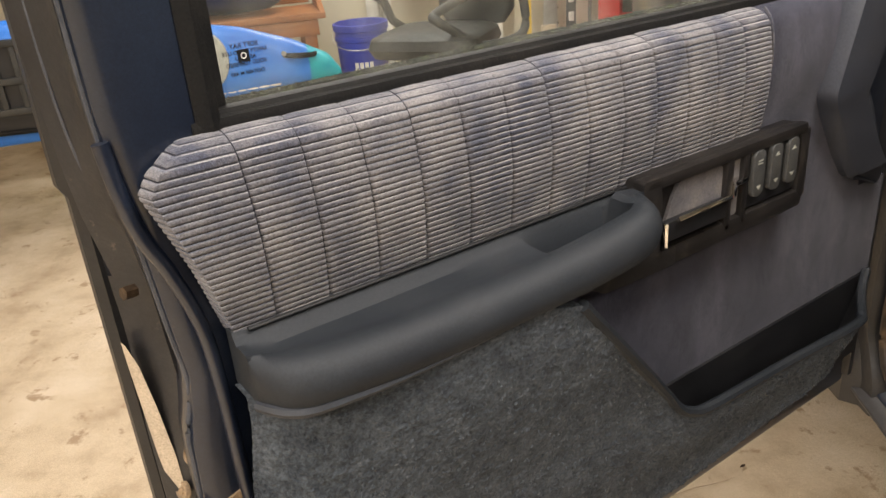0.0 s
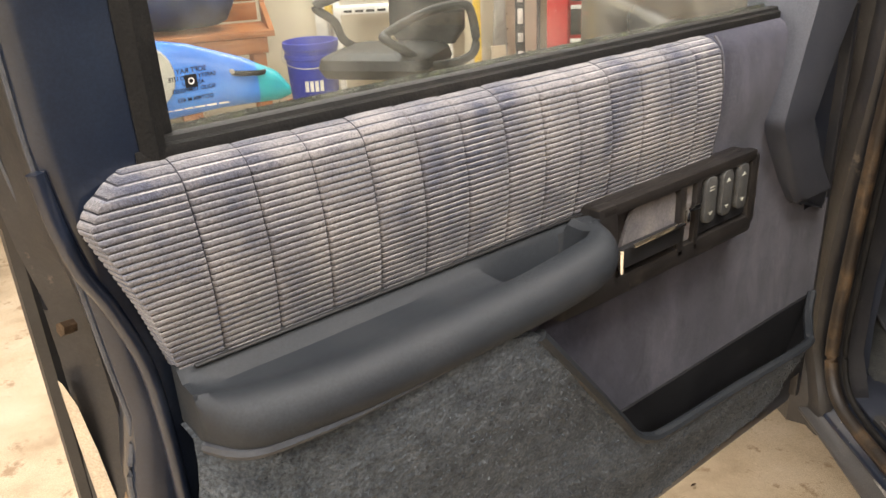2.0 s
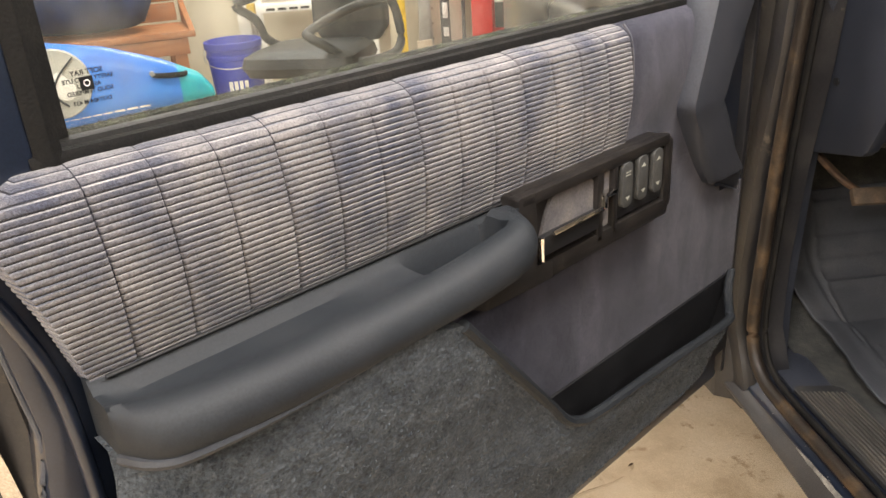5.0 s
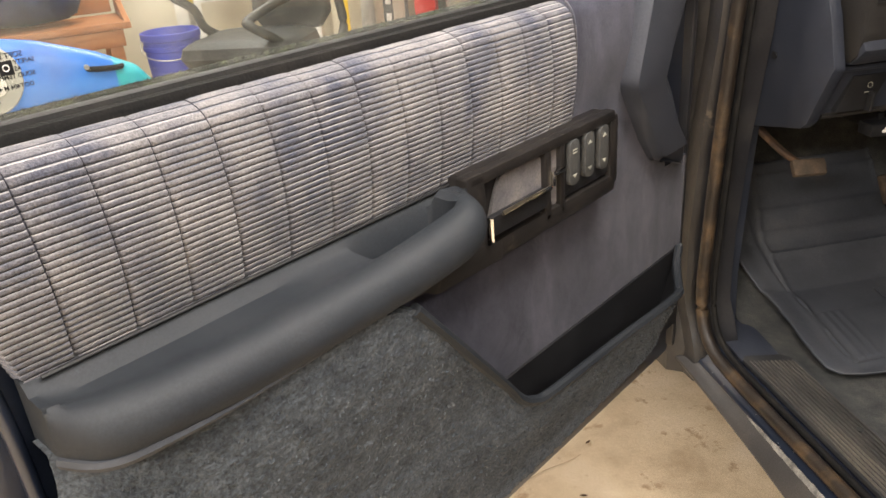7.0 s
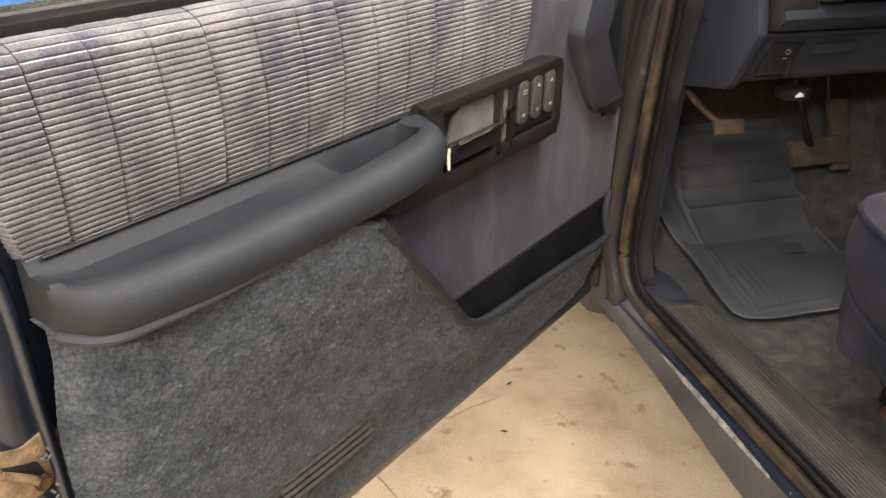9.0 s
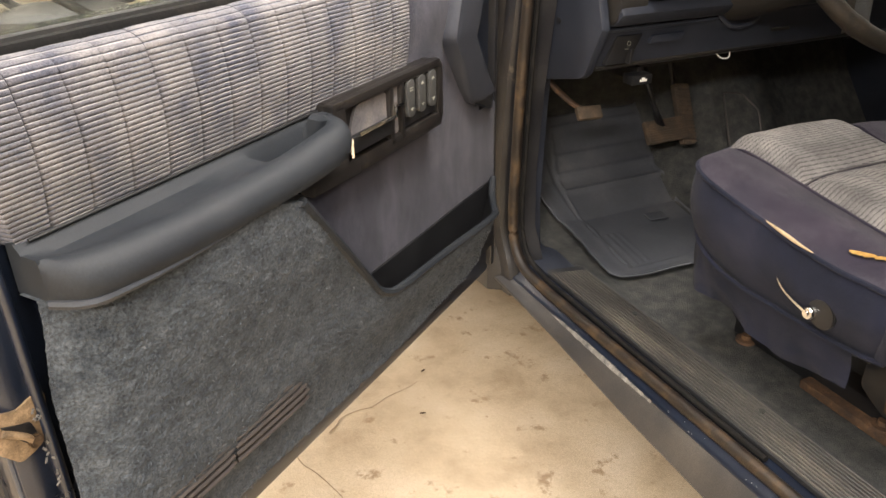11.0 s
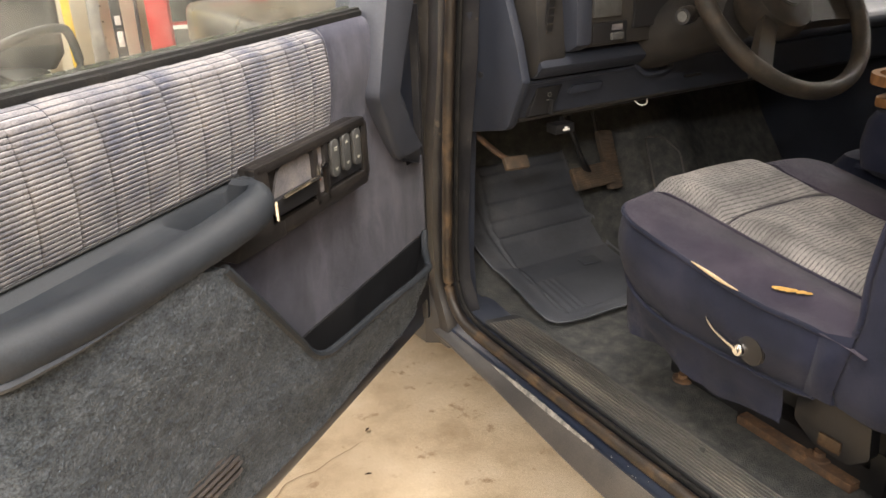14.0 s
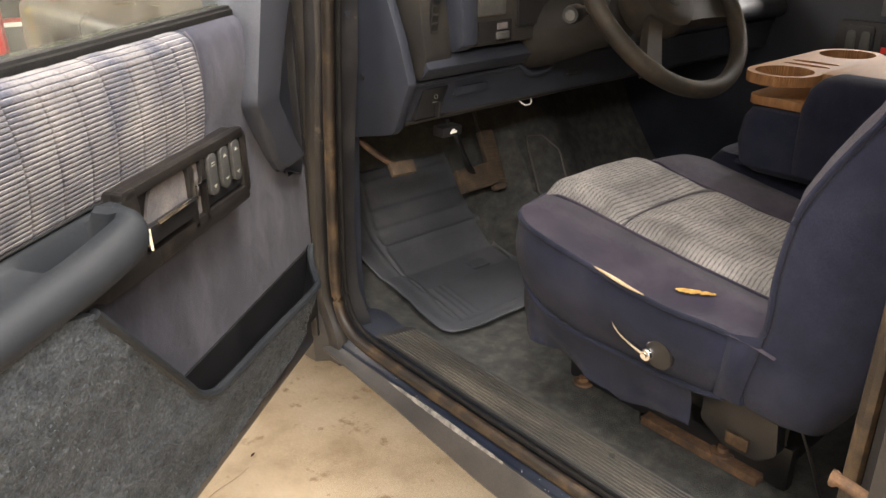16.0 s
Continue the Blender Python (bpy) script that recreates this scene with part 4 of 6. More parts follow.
def floor_mat():
    m = thing("floor_mat", TRUCK, "dark rubber floor mat with raised ridges and a curled edge", "floor mat")
    def height(x, y):
        z = lerp([(-0.4, 0.583), (0.12, 0.584), (0.2, 0.598), (0.3, 0.673), (0.42, 0.835), (0.5, 1.0)], y)
        return z
    left = [(-0.115, 0.2), (-0.107, 0.15), (-0.092, 0.118), (-0.07, 0.103), (-0.03, 0.102), (0.02, 0.11), (0.08, 0.126), (0.14, 0.134), (0.186, 0.132), (0.245, 0.112), (0.3, 0.102), (0.42, 0.085)]
    rows = []
    ys = [-0.115 + 0.53 * i / 150 for i in range(151)]
    for y in ys:
        a = lerp(left, y)
        b = lerp([(-0.115, 0.3), (-0.11, 0.42), (-0.09, 0.54), (0.0, 0.56), (0.42, 0.58)], y)
        row = []
        for i in range(91):
            t = i / 90
            x = a + (b - a) * t
            z = height(x, y)
            curl = 0.012 * smoothstep(0.12, 0.0, t) * smoothstep(-0.12, 0.0, y) + 0.005 * smoothstep(0.03, 0, (y + 0.115))
            tray = 0.006 * smoothstep(0.14, 0.16, t) * smoothstep(0.9, 0.88, t) * smoothstep(-0.07, -0.06, y)
            line = lerp([(-0.07, 0.17), (-0.018, 0.18), (0.149, 0.207), (0.253, 0.194), (0.315, 0.19), (0.392, 0.209)], y)
            inside = smoothstep(line - 0.004, line + 0.004, x) * smoothstep(0.52, 0.515, x)
            ridge = 0.005 * math.exp(-((x - line) / 0.005) ** 2) * (y > -0.06)
            ridge += 0.005 * math.exp(-((x - 0.515 - 0.05 * smoothstep(0.3, 0.2, y)) / 0.005) ** 2) * (y > 0.05)
            for yy in (0.274, 0.311, 0.342, 0.392):
                ridge += 0.0065 * math.exp(-((y - yy) / 0.0055) ** 2) * inside
            for k in range(3):
                ridge += 0.0025 * math.exp(-((x - line - 0.025 - 0.018 * k) / 0.005) ** 2) * (-0.05 < y < 0.12)
            row.append((x, y, z + curl - tray + ridge + 0.002 * noise.noise((x * 9, y * 9, 0))))
        rows.append(row)
    part("mat", loft(rows, closed=False, caps=False), "mat", m)
    o = bpy.data.objects["mat"]
    s = o.modifiers.new("thickness", "SOLIDIFY")
    s.thickness, s.offset = 0.004, -1
    part("maker_badge", prism([(0.378, 0.125), (0.432, 0.118), (0.438, 0.158), (0.384, 0.166)], "z", 0.588, 0.5915, 0.0008), "mat", m, "small raised rectangular maker badge")
    return m


def pedals():
    b = thing("brake_pedal", TRUCK, "worn ribbed rubber brake pedal on a black arm", "pedal")
    part("arm", tube([(0.36, 0.28, 1.1), (0.365, 0.2, 0.98), (0.39, 0.17, 0.88), (0.44, 0.2, 0.825)], 0.011, 8, flat=0.6), "black", b)
    pad = turn(box(-0.068, 0.068, -0.009, 0.009, -0.032, 0.032, 0.006), pose(0.448, 0.19, 0.815, -32, 0, 0))
    p = part("pad", pad, "pedal", b)
    for k in range(9):
        part("groove_rib", turn(box(-0.064, 0.064, -0.0125, -0.008, -0.0275 + k * 0.0065, -0.0245 + k * 0.0065), pose(0.448, 0.19, 0.815, -32, 0, 0)), "pedal", p)
    g = thing("accelerator_pedal", TRUCK, "worn brown ribbed accelerator pedal", "pedal")
    m = pose(0.535, 0.225, 0.838, -30, 6, 0)
    p = part("pad", turn(prism(rounded([(-0.024, -0.085), (0.02, -0.085), (0.026, 0.085), (-0.026, 0.085)], 0.008), "y", -0.008, 0.008, 0.003), m), "pedal", g)
    for k in range(16):
        part("groove_rib", turn(box(-0.021, 0.021, -0.012, -0.007, -0.08 + 0.0105 * k, -0.075 + 0.0105 * k), m), "pedal", p)
    part("arm", tube([(0.5, 0.32, 1.06), (0.51, 0.28, 0.98), (0.53, 0.27, 0.9), (0.56, 0.25, 0.87)], 0.006, 8), "black", g)
    e = thing("parking_brake_pedal", TRUCK, "brown rubber parking brake pedal on a bent arm", "pedal")
    part("arm", tube([(0.03, 0.22, 1.06), (0.05, 0.14, 1.0), (0.075, 0.09, 0.965), (0.1, 0.07, 0.95)], 0.009, 8, flat=0.7), "rust", e)
    part("pad", turn(box(-0.03, 0.032, -0.008, 0.008, -0.016, 0.016, 0.005), pose(0.1, 0.06, 0.947, -40, 0, -8)), "pedal", e)
    f = thing("foot_rest", TRUCK, "dark raised foot rest pad on the tunnel", "foot rest")
    m = pose(0.74, 0.21, 0.775, -35, 0, -14)
    out = rounded([(-0.05, -0.075), (0.05, -0.11), (0.06, 0.045), (0.015, 0.1), (-0.04, 0.105)], 0.012)
    part("pad", turn(prism(out, "y", -0.006, 0.006, 0.003), m), "cabcarpet", f)
    part("edge", turn(tube([(x, -0.006, z) for x, z in out], 0.003, 6, 0, ring=True), m), "ventrib", f, "worn brown edge of the pad")


def dashboard():
    d = thing("dashboard", TRUCK, "navy plastic dashboard with dusty instrument surround", "dashboard")
    # main body: profile in (y, z) pushed to the right, lower knee panel
    prof = [(0.12, 1.03), (0.0, 1.062), (-0.035, 1.075), (-0.05, 1.085), (-0.062, 1.155), (-0.07, 1.165), (-0.03, 1.18), (0.0, 1.22), (0.03, 1.34), (0.1, 1.42), (0.45, 1.4), (0.45, 1.05)]
    rings = []
    for i in range(25):
        x = 0.022 + (1.5 - 0.022) * i / 24
        rings.append([(x, y, z) for y, z in prof])
    part("knee_panel", loft(rings), "dash", d, "navy knee panel")
    end = [(0.125, 1.022), (-0.035, 1.06), (-0.05, 1.072), (-0.1, 1.172), (-0.075, 1.25), (-0.03, 1.345), (0.06, 1.42), (0.3, 1.42), (0.3, 1.02)]
    part("end_panel", prism(end, "x", 0.004, 0.026, 0.006), "dash", d, "flat navy end panel of the dashboard")
    part("end_screw", turn(disc(0.007, 0.003, 14), pose(0.0035, 0.056, 1.166, 0, -90, 0)), "black", d)
    # upper pad standing proud, with side vent
    pad = [(0.0, 1.168), (-0.09, 1.176), (-0.105, 1.188), (-0.115, 1.22), (-0.1, 1.33), (-0.05, 1.4), (0.1, 1.44), (0.2, 1.44), (0.2, 1.18)]
    part("side_pod", prism(pad, "x", 0.034, 0.104, 0.012), "dashgrey", d, "dusty grey side vent pod")
    v = part("side_vent", turn(box(-0.008, 0.008, -0.004, 0.004, -0.07, 0.07, 0.002), pose(0.062, -0.109, 1.3, 8, 0, 0)), "black", d, "narrow slotted side vent")
    for k in range(9):
        part("slat", turn(box(-0.008, 0.008, -0.006, -0.002, -0.066 + k * 0.016, -0.062 + k * 0.016), pose(0.062, -0.109, 1.3, 8, 0, 0)), "dashgrey", v)
    roll = [(0.0, 1.166), (-0.1, 1.172), (-0.115, 1.183), (-0.121, 1.2), (-0.108, 1.222), (-0.06, 1.24), (0.0, 1.25)]
    part("lower_roll", prism([(y + 0.012 if z < 1.19 else y, z) for y, z in roll], "x", 0.037, 0.33, 0.014), "dash", d)
    part("lower_roll", prism([(y + 0.02, z) for y, z in roll], "x", 0.47, 1.48, 0.01), "dash", d)
    hood = [(0.02, 1.215), (-0.12, 1.225), (-0.15, 1.24), (-0.14, 1.44), (0.1, 1.46)]
    part("cluster_cheek", prism(hood, "x", 0.1, 0.142, 0.012), "dash", d)
    face = part("cluster_bezel", box(0.135, 0.590, -0.135, -0.06, 1.232, 1.43, 0.006), "dashgrey", d, "grey-brown instrument bezel")
    part("headlamp_switch", box(0.148, 0.220, -0.143, -0.13, 1.29, 1.34, 0.004), "switch", face)
    part("headlamp_switch", box(0.148, 0.205, -0.147, -0.13, 1.345, 1.4, 0.004), "switch", face)
    part("switch_plate", box(0.150, 0.240, -0.139, -0.13, 1.238, 1.28, 0.003), "black", face)
    part("dimmer_switch", box(0.195, 0.228, -0.146, -0.137, 1.243, 1.258, 0.003), "switch", face, "pale grey dimmer slider")
    part("dimmer_mark", box(0.198, 0.226, -0.1405, -0.1385, 1.262, 1.274), "dusty", face)
    part("gauge_lens", box(0.255, 0.570, -0.142, -0.134, 1.262, 1.42, 0.004), "black", face, "black gauge lens")
    for k in range(4):
        part("gauge_mark", turn(box(-0.008, 0.008, -0.0005, 0.0005, -0.0012, 0.0012), pose(0.27 + 0.03 * k, -0.1428, 1.355 + 0.012 * (k % 2), 0, -20, 0)), "mark", face)
    part("gauge_needle", turn(box(-0.02, 0.02, -0.0005, 0.0005, -0.0015, 0.0015), pose(0.3, -0.1432, 1.335, 0, -14, 0)), "yellow", face)
    # brake release handle plate and the lower lip
    plate = part("release_plate", prism([(0.045, 1.09), (0.105, 1.09), (0.135, 1.148), (0.07, 1.148)], "y", -0.064, -0.05, 0.002), "black", d, "black brake release plate with a white symbol")
    ring = [(0.1 + 0.0045 * math.cos(2 * math.pi * k / 14), -0.0655, 1.131 + 0.0045 * math.sin(2 * math.pi * k / 14)) for k in range(14)]
    part("brake_symbol", tube(ring, 0.0005, 5, 0, ring=True), "mark", plate)
    part("brake_symbol", box(0.092, 0.104, -0.0658, -0.0645, 1.119, 1.1203), "mark", plate)
    part("release_lever", turn(box(-0.003, 0.003, -0.012, 0.002, -0.016, 0.016, 0.002), pose(0.1, -0.066, 1.105, 0, 8, 0)), "black", plate)
    part("pull_recess", prism(rounded([(0.15, 1.125), (0.235, 1.125), (0.245, 1.142), (0.16, 1.142)], 0.005), "y", -0.068, -0.055, 0.003), "dash", d)
    part("lower_lip", tube([(0.03, -0.045, 1.083), (0.3, -0.045, 1.085), (0.9, -0.04, 1.087), (1.48, -0.03, 1.087)], 0.007, 8, 2), "dashgrey", d)
    part("upper_lip", tube([(0.03, -0.067, 1.163), (0.3, -0.068, 1.163), (0.33, -0.07, 1.168), (0.36, -0.075, 1.145), (0.4, -0.077, 1.142), (0.44, -0.075, 1.152), (0.47, -0.068, 1.168), (0.9, -0.06, 1.166), (1.48, -0.055, 1.166)], 0.0055, 8, 5), "dash", d)
    hr = part("hood_release", box(0.134, 0.188, -0.046, -0.01, 1.031, 1.053, 0.004), "black", d, "black hood release handle with a white car symbol")
    part("car_symbol", box(0.154, 0.172, -0.0475, -0.0455, 1.038, 1.0435, 0.001), "silver", hr)
    part("car_symbol", box(0.158, 0.167, -0.0475, -0.0455, 1.0435, 1.0475, 0.001), "silver", hr)
    part("hood_arm", box(0.165, 0.175, -0.02, 0.1, 1.03, 1.065, 0.003), "black", d)
    part("wire_loop", tube([(0.375, -0.03, 1.074), (0.385, -0.04, 1.064), (0.405, -0.04, 1.064), (0.415, -0.03, 1.074)], 0.0016, 6), "silver", d)
    part("glovebox_line", box(0.75, 1.4, -0.078, -0.07, 1.2, 1.204), "black", d)
    part("vent_label", box(0.5, 0.55, -0.0665, -0.06, 1.118, 1.124), "dashgrey", d)
    # steering column and cowl under it
    part("column_cowl", loft([[(0.38 + 0.075 * math.cos(2 * math.pi * k / 16) * s, y + 0.0, z + 0.07 * math.sin(2 * math.pi * k / 16) * s) for k in range(16)] for y, z, s in ((0.05, 1.2, 1.1), (-0.1, 1.235, 1.05), (-0.22, 1.27, 0.9), (-0.31, 1.295, 0.75))]), "dashgrey", d, "dark steering column cowl")
    part("under_dash", box(0.25, 1.45, 0.1, 0.45, 1.02, 1.06, 0.02), "dashgrey", d)
    return d


def steering_wheel():
    c = TRUCK @ pose(0.38, -0.395, 1.332, -38, 0, 0)
    w = thing("steering_wheel", c, "worn dark grey two-spoke steering wheel", "steering wheel")
    R = 0.195
    rings = []
    for k in range(73):
        a = 2 * math.pi * k / 72
        grip = 0.0155 + (0.0012 if abs(math.cos(a * 8)) > 0.985 else 0)
        rings.append([((R + grip * math.cos(q)) * math.cos(a), grip * 1.08 * math.sin(q), (R + grip * math.cos(q)) * math.sin(a)) for q in [2 * math.pi * j / 14 for j in range(14)]])
    part("rim", loft(rings, caps=False), "wheelgrip", w)
    part("hub", turn(lathe([(0.0, 0.035), (0.05, 0.035), (0.068, 0.028), (0.075, 0.0), (0.06, -0.04)], 28), pose(0, 0.02, 0, 90, 0, 0)), "wheelgrip", w)
    for s in (1,):
        part("spoke", loft([[(s * x, 0.012 - d, z + h), (s * x, 0.03, z + h), (s * x, 0.03, z - h), (s * x, 0.012 - d, z - h)] for x, z, h, d in ((0.04, -0.01, 0.05, 0.016), (0.08, -0.022, 0.036, 0.014), (0.13, -0.032, 0.027, 0.01), (0.19, -0.035, 0.024, 0.002))]), "wheelgrip", w)
    for s in (-1,):
        part("lower_spoke", loft([[(s * (x - 0.02), 0.0, z), (s * (x + 0.022), 0.0, z), (s * (x + 0.022), 0.02, z), (s * (x - 0.02), 0.02, z)] for x, z in ((0.04, -0.03), (0.085, -0.08), (0.13, -0.14))]), "wheelgrip", w)
    part("horn_button", turn(disc(0.03, 0.008, 24, 0.002), pose(0, -0.012, 0, 90, 0, 0)), "dashgrey", w)
    s = thing("turn_signal_stalk", TRUCK, "dark turn signal stalk with a round knurled end", "stalk")
    part("lever", tube([(0.34, -0.27, 1.3), (0.29, -0.29, 1.305), (0.235, -0.315, 1.305)], lambda k: 0.007 + 0.004 * k, 10), "black", s)
    kn = part("knob", turn(lathe([(0.012, 0.0), (0.0165, 0.006), (0.0175, 0.03), (0.015, 0.042), (0.0, 0.042)], 18), TRUCK.inverted() @ TRUCK @ pose(0.245, -0.305, 1.305, 0, -90, 22)), "black", s)
    part("end_ring", turn(disc(0.0095, 0.003, 16), pose(0.2065, -0.3215, 1.305, 0, -90, 22)), "switch", s)


def seat():
    s = thing("driver_seat", TRUCK, "navy cloth bucket seat with grey ribbed insert and torn bolster", "seat")
    XL, XR, YR = 0.045, 0.645, -0.87

    def front_y(x):
        return lerp([(0.045, -0.415), (0.052, -0.375), (0.065, -0.35), (0.09, -0.33), (0.13, -0.315), (0.18, -0.293), (0.24, -0.272), (0.345, -0.262), (0.45, -0.272), (0.51, -0.293), (0.56, -0.315), (0.6, -0.33), (0.625, -0.35), (0.638, -0.375), (0.645, -0.415)], x)

    def pipe_z(y):
        return lerp([(-0.87, 0.903), (-0.83, 0.911), (-0.77, 0.9135), (-0.7, 0.911), (-0.63, 0.9145), (-0.55, 0.927), (-0.45, 0.943), (-0.38, 0.957), (-0.335, 0.962), (-0.26, 0.955)], y)

    def base_z(y):
        t = lerp([(-0.9, 0.0), (-0.8, 0.12), (-0.6, 0.42), (-0.46, 0.74), (-0.36, 0.97), (-0.33, 1.0), (-0.29, 0.94), (-0.255, 0.74)], y)
        return 0.9 + 0.068 * t

    def crown(x, y):
        d = min(x - XL, XR - x)
        hump = (0.014 * smoothstep(-0.42, -0.62, y) + 0.004) * math.exp(-((d - 0.085) / 0.05) ** 2)
        w = smoothstep(-0.006, 0.075, d)
        w = w ** 0.7
        dip = 0.005 * math.exp(-((d - 0.155) / 0.018) ** 2)
        return pipe_z(y) * (1 - w) + (base_z(y) + hump) * w - dip + 0.0015 * noise.noise((x * 16, y * 16, 2))

    def at(x, v):
        a = front_y(x)
        y = a + (YR - a) * v
        drop = 0.012 * (1 - smoothstep(0, 0.035, v)) ** 2 * smoothstep(0.03, 0.12, min(x - XL, XR - x))
        return (x, y, crown(x, y) - drop)
    cross = [XL + (XR - XL) * (0.5 - 0.5 * math.cos(math.pi * i / 64)) for i in range(65)]
    part("cushion", loft([[at(x, j / 70) for x in cross] for j in range(71)], closed=False, caps=False), "purplecloth", s, "faded purple-navy cushion bolster")

    # ribbed grey cloth insert: a smooth front field and a fluted rear field
    def insert(v0, v1, name, fluted):
        rr, nr = [], int(420 * (v1 - v0))
        for j in range(nr + 1):
            v = v0 + (v1 - v0) * j / nr
            row = []
            for i in range(49):
                t = i / 48
                x = 0.196 - 0.02 * smoothstep(0.2, 0.0, v) + (0.3 + 0.04 * smoothstep(0.2, 0.0, v)) * t
                x, y, z = at(x, max(0, v))
                edge = min(t * 0.3, (1 - t) * 0.3, (v - v0) * 0.5 + 0.004, (v1 - v) * 0.5)
                puff = (0.016 if fluted else 0.02) * smoothstep(-0.004, 0.05, edge) - 0.002
                flute = 0.0045 * abs(math.sin(math.pi * t * 5)) ** 0.6 if fluted else 0
                rib = 0.0016 * (abs(math.sin(math.pi * y / 0.0085)) ** 0.6 - 0.5)
                if v < 0:
                    y, z = y - v * 0.25, z + v * 0.9
                row.append((x, y, z + puff + flute * smoothstep(0, 0.03, edge) + rib))
            rr.append(row)
        o = part(name, loft(rr, closed=False, caps=False), "insert", s, "grey finely ribbed seat insert")
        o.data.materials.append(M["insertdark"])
        # Groove rows take the shaded copy so that the ribs read.
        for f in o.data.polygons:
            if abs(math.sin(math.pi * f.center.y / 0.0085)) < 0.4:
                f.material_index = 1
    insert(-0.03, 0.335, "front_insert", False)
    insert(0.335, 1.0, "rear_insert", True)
    part("insert_seam", tube([(x, at(x, 0.335)[1], at(x, 0.335)[2] + 0.0035) for x in [0.2 + 0.29 * k / 12 for k in range(13)]], 0.0015, 6, 2), "insertdark", s)
    for a, b in ((0.181, 0.196), (0.512, 0.496)):
        part("insert_welt", tube([(a + (b - a) * smoothstep(0.0, 0.2, v), at(a + (b - a) * smoothstep(0.0, 0.2, v), v)[1], at(a + (b - a) * smoothstep(0.0, 0.2, v), v)[2] + 0.002) for v in [k / 14 for k in range(14)]], 0.003, 6, 3), "purplecloth", s)

    # the piping runs round the front corner and back along the side
    pipe = [(x, front_y(x), pipe_z(front_y(x)) - 0.006 * smoothstep(0.12, 0.2, x)) for x in (0.3, 0.24, 0.18, 0.13, 0.09, 0.065, 0.052)] + [(0.047, y, pipe_z(y)) for y in (-0.4, -0.45, -0.5, -0.55, -0.6, -0.65, -0.7, -0.75, -0.785)] + [(0.062, -0.815, 0.9)]
    part("piping", tube(pipe, 0.0048, 8, 4), "navycloth", s, "navy piping along the cushion edge")

    def low_z(y):
        return lerp([(-0.83, 0.805), (-0.8, 0.8), (-0.752, 0.791), (-0.667, 0.786), (-0.5, 0.786), (-0.424, 0.803), (-0.387, 0.822), (-0.34, 0.835), (-0.26, 0.84)], y)
    rows = []
    for p in [Vector((0.6, -0.33, 0.955))] + smooth_path(pipe, 4):
        lo, row = low_z(p.y), []
        corner = smoothstep(0.1, 0.05, p.x)
        for k in range(17):
            t = k / 16
            out = 0.012 * math.sin(math.pi * min(1, t * 1.06)) + 0.002 * noise.noise((p.y * 14, t * 3, 4))
            row.append((p.x + 0.001 - out * corner + 0.014 * t * t * corner, p.y + (0.02 * math.sin(math.pi * t * 0.9) - 0.012 * t) * (1 - corner), p.z + (lo - p.z) * t))
        rows.append(row)
    part("side_panel", loft(rows, closed=False, caps=False), "navycloth", s, "navy cloth side panel of the seat")
    lower = [(0.3, -0.275, 0.838), (0.18, -0.303, 0.838), (0.1, -0.336, 0.834), (0.066, -0.375, 0.824), (0.055, -0.424, 0.802)] + [(0.055, y, low_z(y)) for y in (-0.5, -0.58, -0.667, -0.752, -0.8)]
    part("piping", tube(lower, 0.0045, 8), "navycloth", s, "navy piping along the lower side")

    # loose wrinkled skirt hanging under the side panel
    sk = []
    edge = smooth_path(lower[2:] , 8)
    for i, p in enumerate(edge):
        if p.y < -0.745:
            break
        zb = lerp([(-0.76, 0.712), (-0.737, 0.713), (-0.666, 0.698), (-0.595, 0.688), (-0.516, 0.698), (-0.45, 0.718), (-0.37, 0.71), (-0.33, 0.712)], p.y)
        sk.append([(p.x + 0.004 + 0.012 * q + q * (0.016 * noise.noise((p.y * 15, q * 1.4, 2)) + 0.006 * noise.noise((p.y * 42, q * 3, 5))), p.y + 0.006 * q * noise.noise((p.y * 20, q, 9)), p.z + (zb - p.z) * q) for q in [k / 12 for k in range(13)]])
    front = [[(x, -0.3 - 0.012 * noise.noise((x * 18, k * 0.1, 1)), 0.836 + (0.72 - 0.836) * k / 12) for k in range(13)] for x in (0.58, 0.45, 0.3, 0.2, 0.14)]
    part("skirt", loft(front + sk, closed=False, caps=False), "navycloth", s, "wrinkled navy cloth skirt")

    # backrest: a leaning body with rounded shoulders and a purple front
    def back_at(z):
        f = lerp([(0.785, -0.86), (0.8, -0.828), (0.83, -0.822), (0.88, -0.836), (0.954, -0.85), (1.015, -0.849), (1.075, -0.855), (1.126, -0.866), (1.179, -0.892), (1.229, -0.922), (1.256, -0.94), (1.4, -1.01), (1.6, -1.1)], z)
        b = lerp([(0.785, -0.9), (0.8, -0.945), (0.86, -0.98), (0.95, -1.005), (1.1, -1.03), (1.26, -1.09), (1.4, -1.15), (1.6, -1.22)], z)
        w = lerp([(0.785, 0.075), (0.8, 0.06), (0.84, 0.053), (1.3, 0.055), (1.45, 0.07), (1.55, 0.1), (1.6, 0.14)], z)
        return f, b, w
    heights = (0.785, 0.79, 0.8, 0.83, 0.88, 0.92, 0.954, 1.015, 1.075, 1.126, 1.179, 1.229, 1.256, 1.32, 1.4, 1.5, 1.56, 1.6)
    bk, fr = [], []
    for z in heights:
        f, b, w = back_at(z)
        bk.append([(x, y, z) for x, y in rounded([(w, f), (0.69 - w, f), (0.69 - w, b), (w, b)], [0.012, 0.012, 0.04, 0.04], 6)])
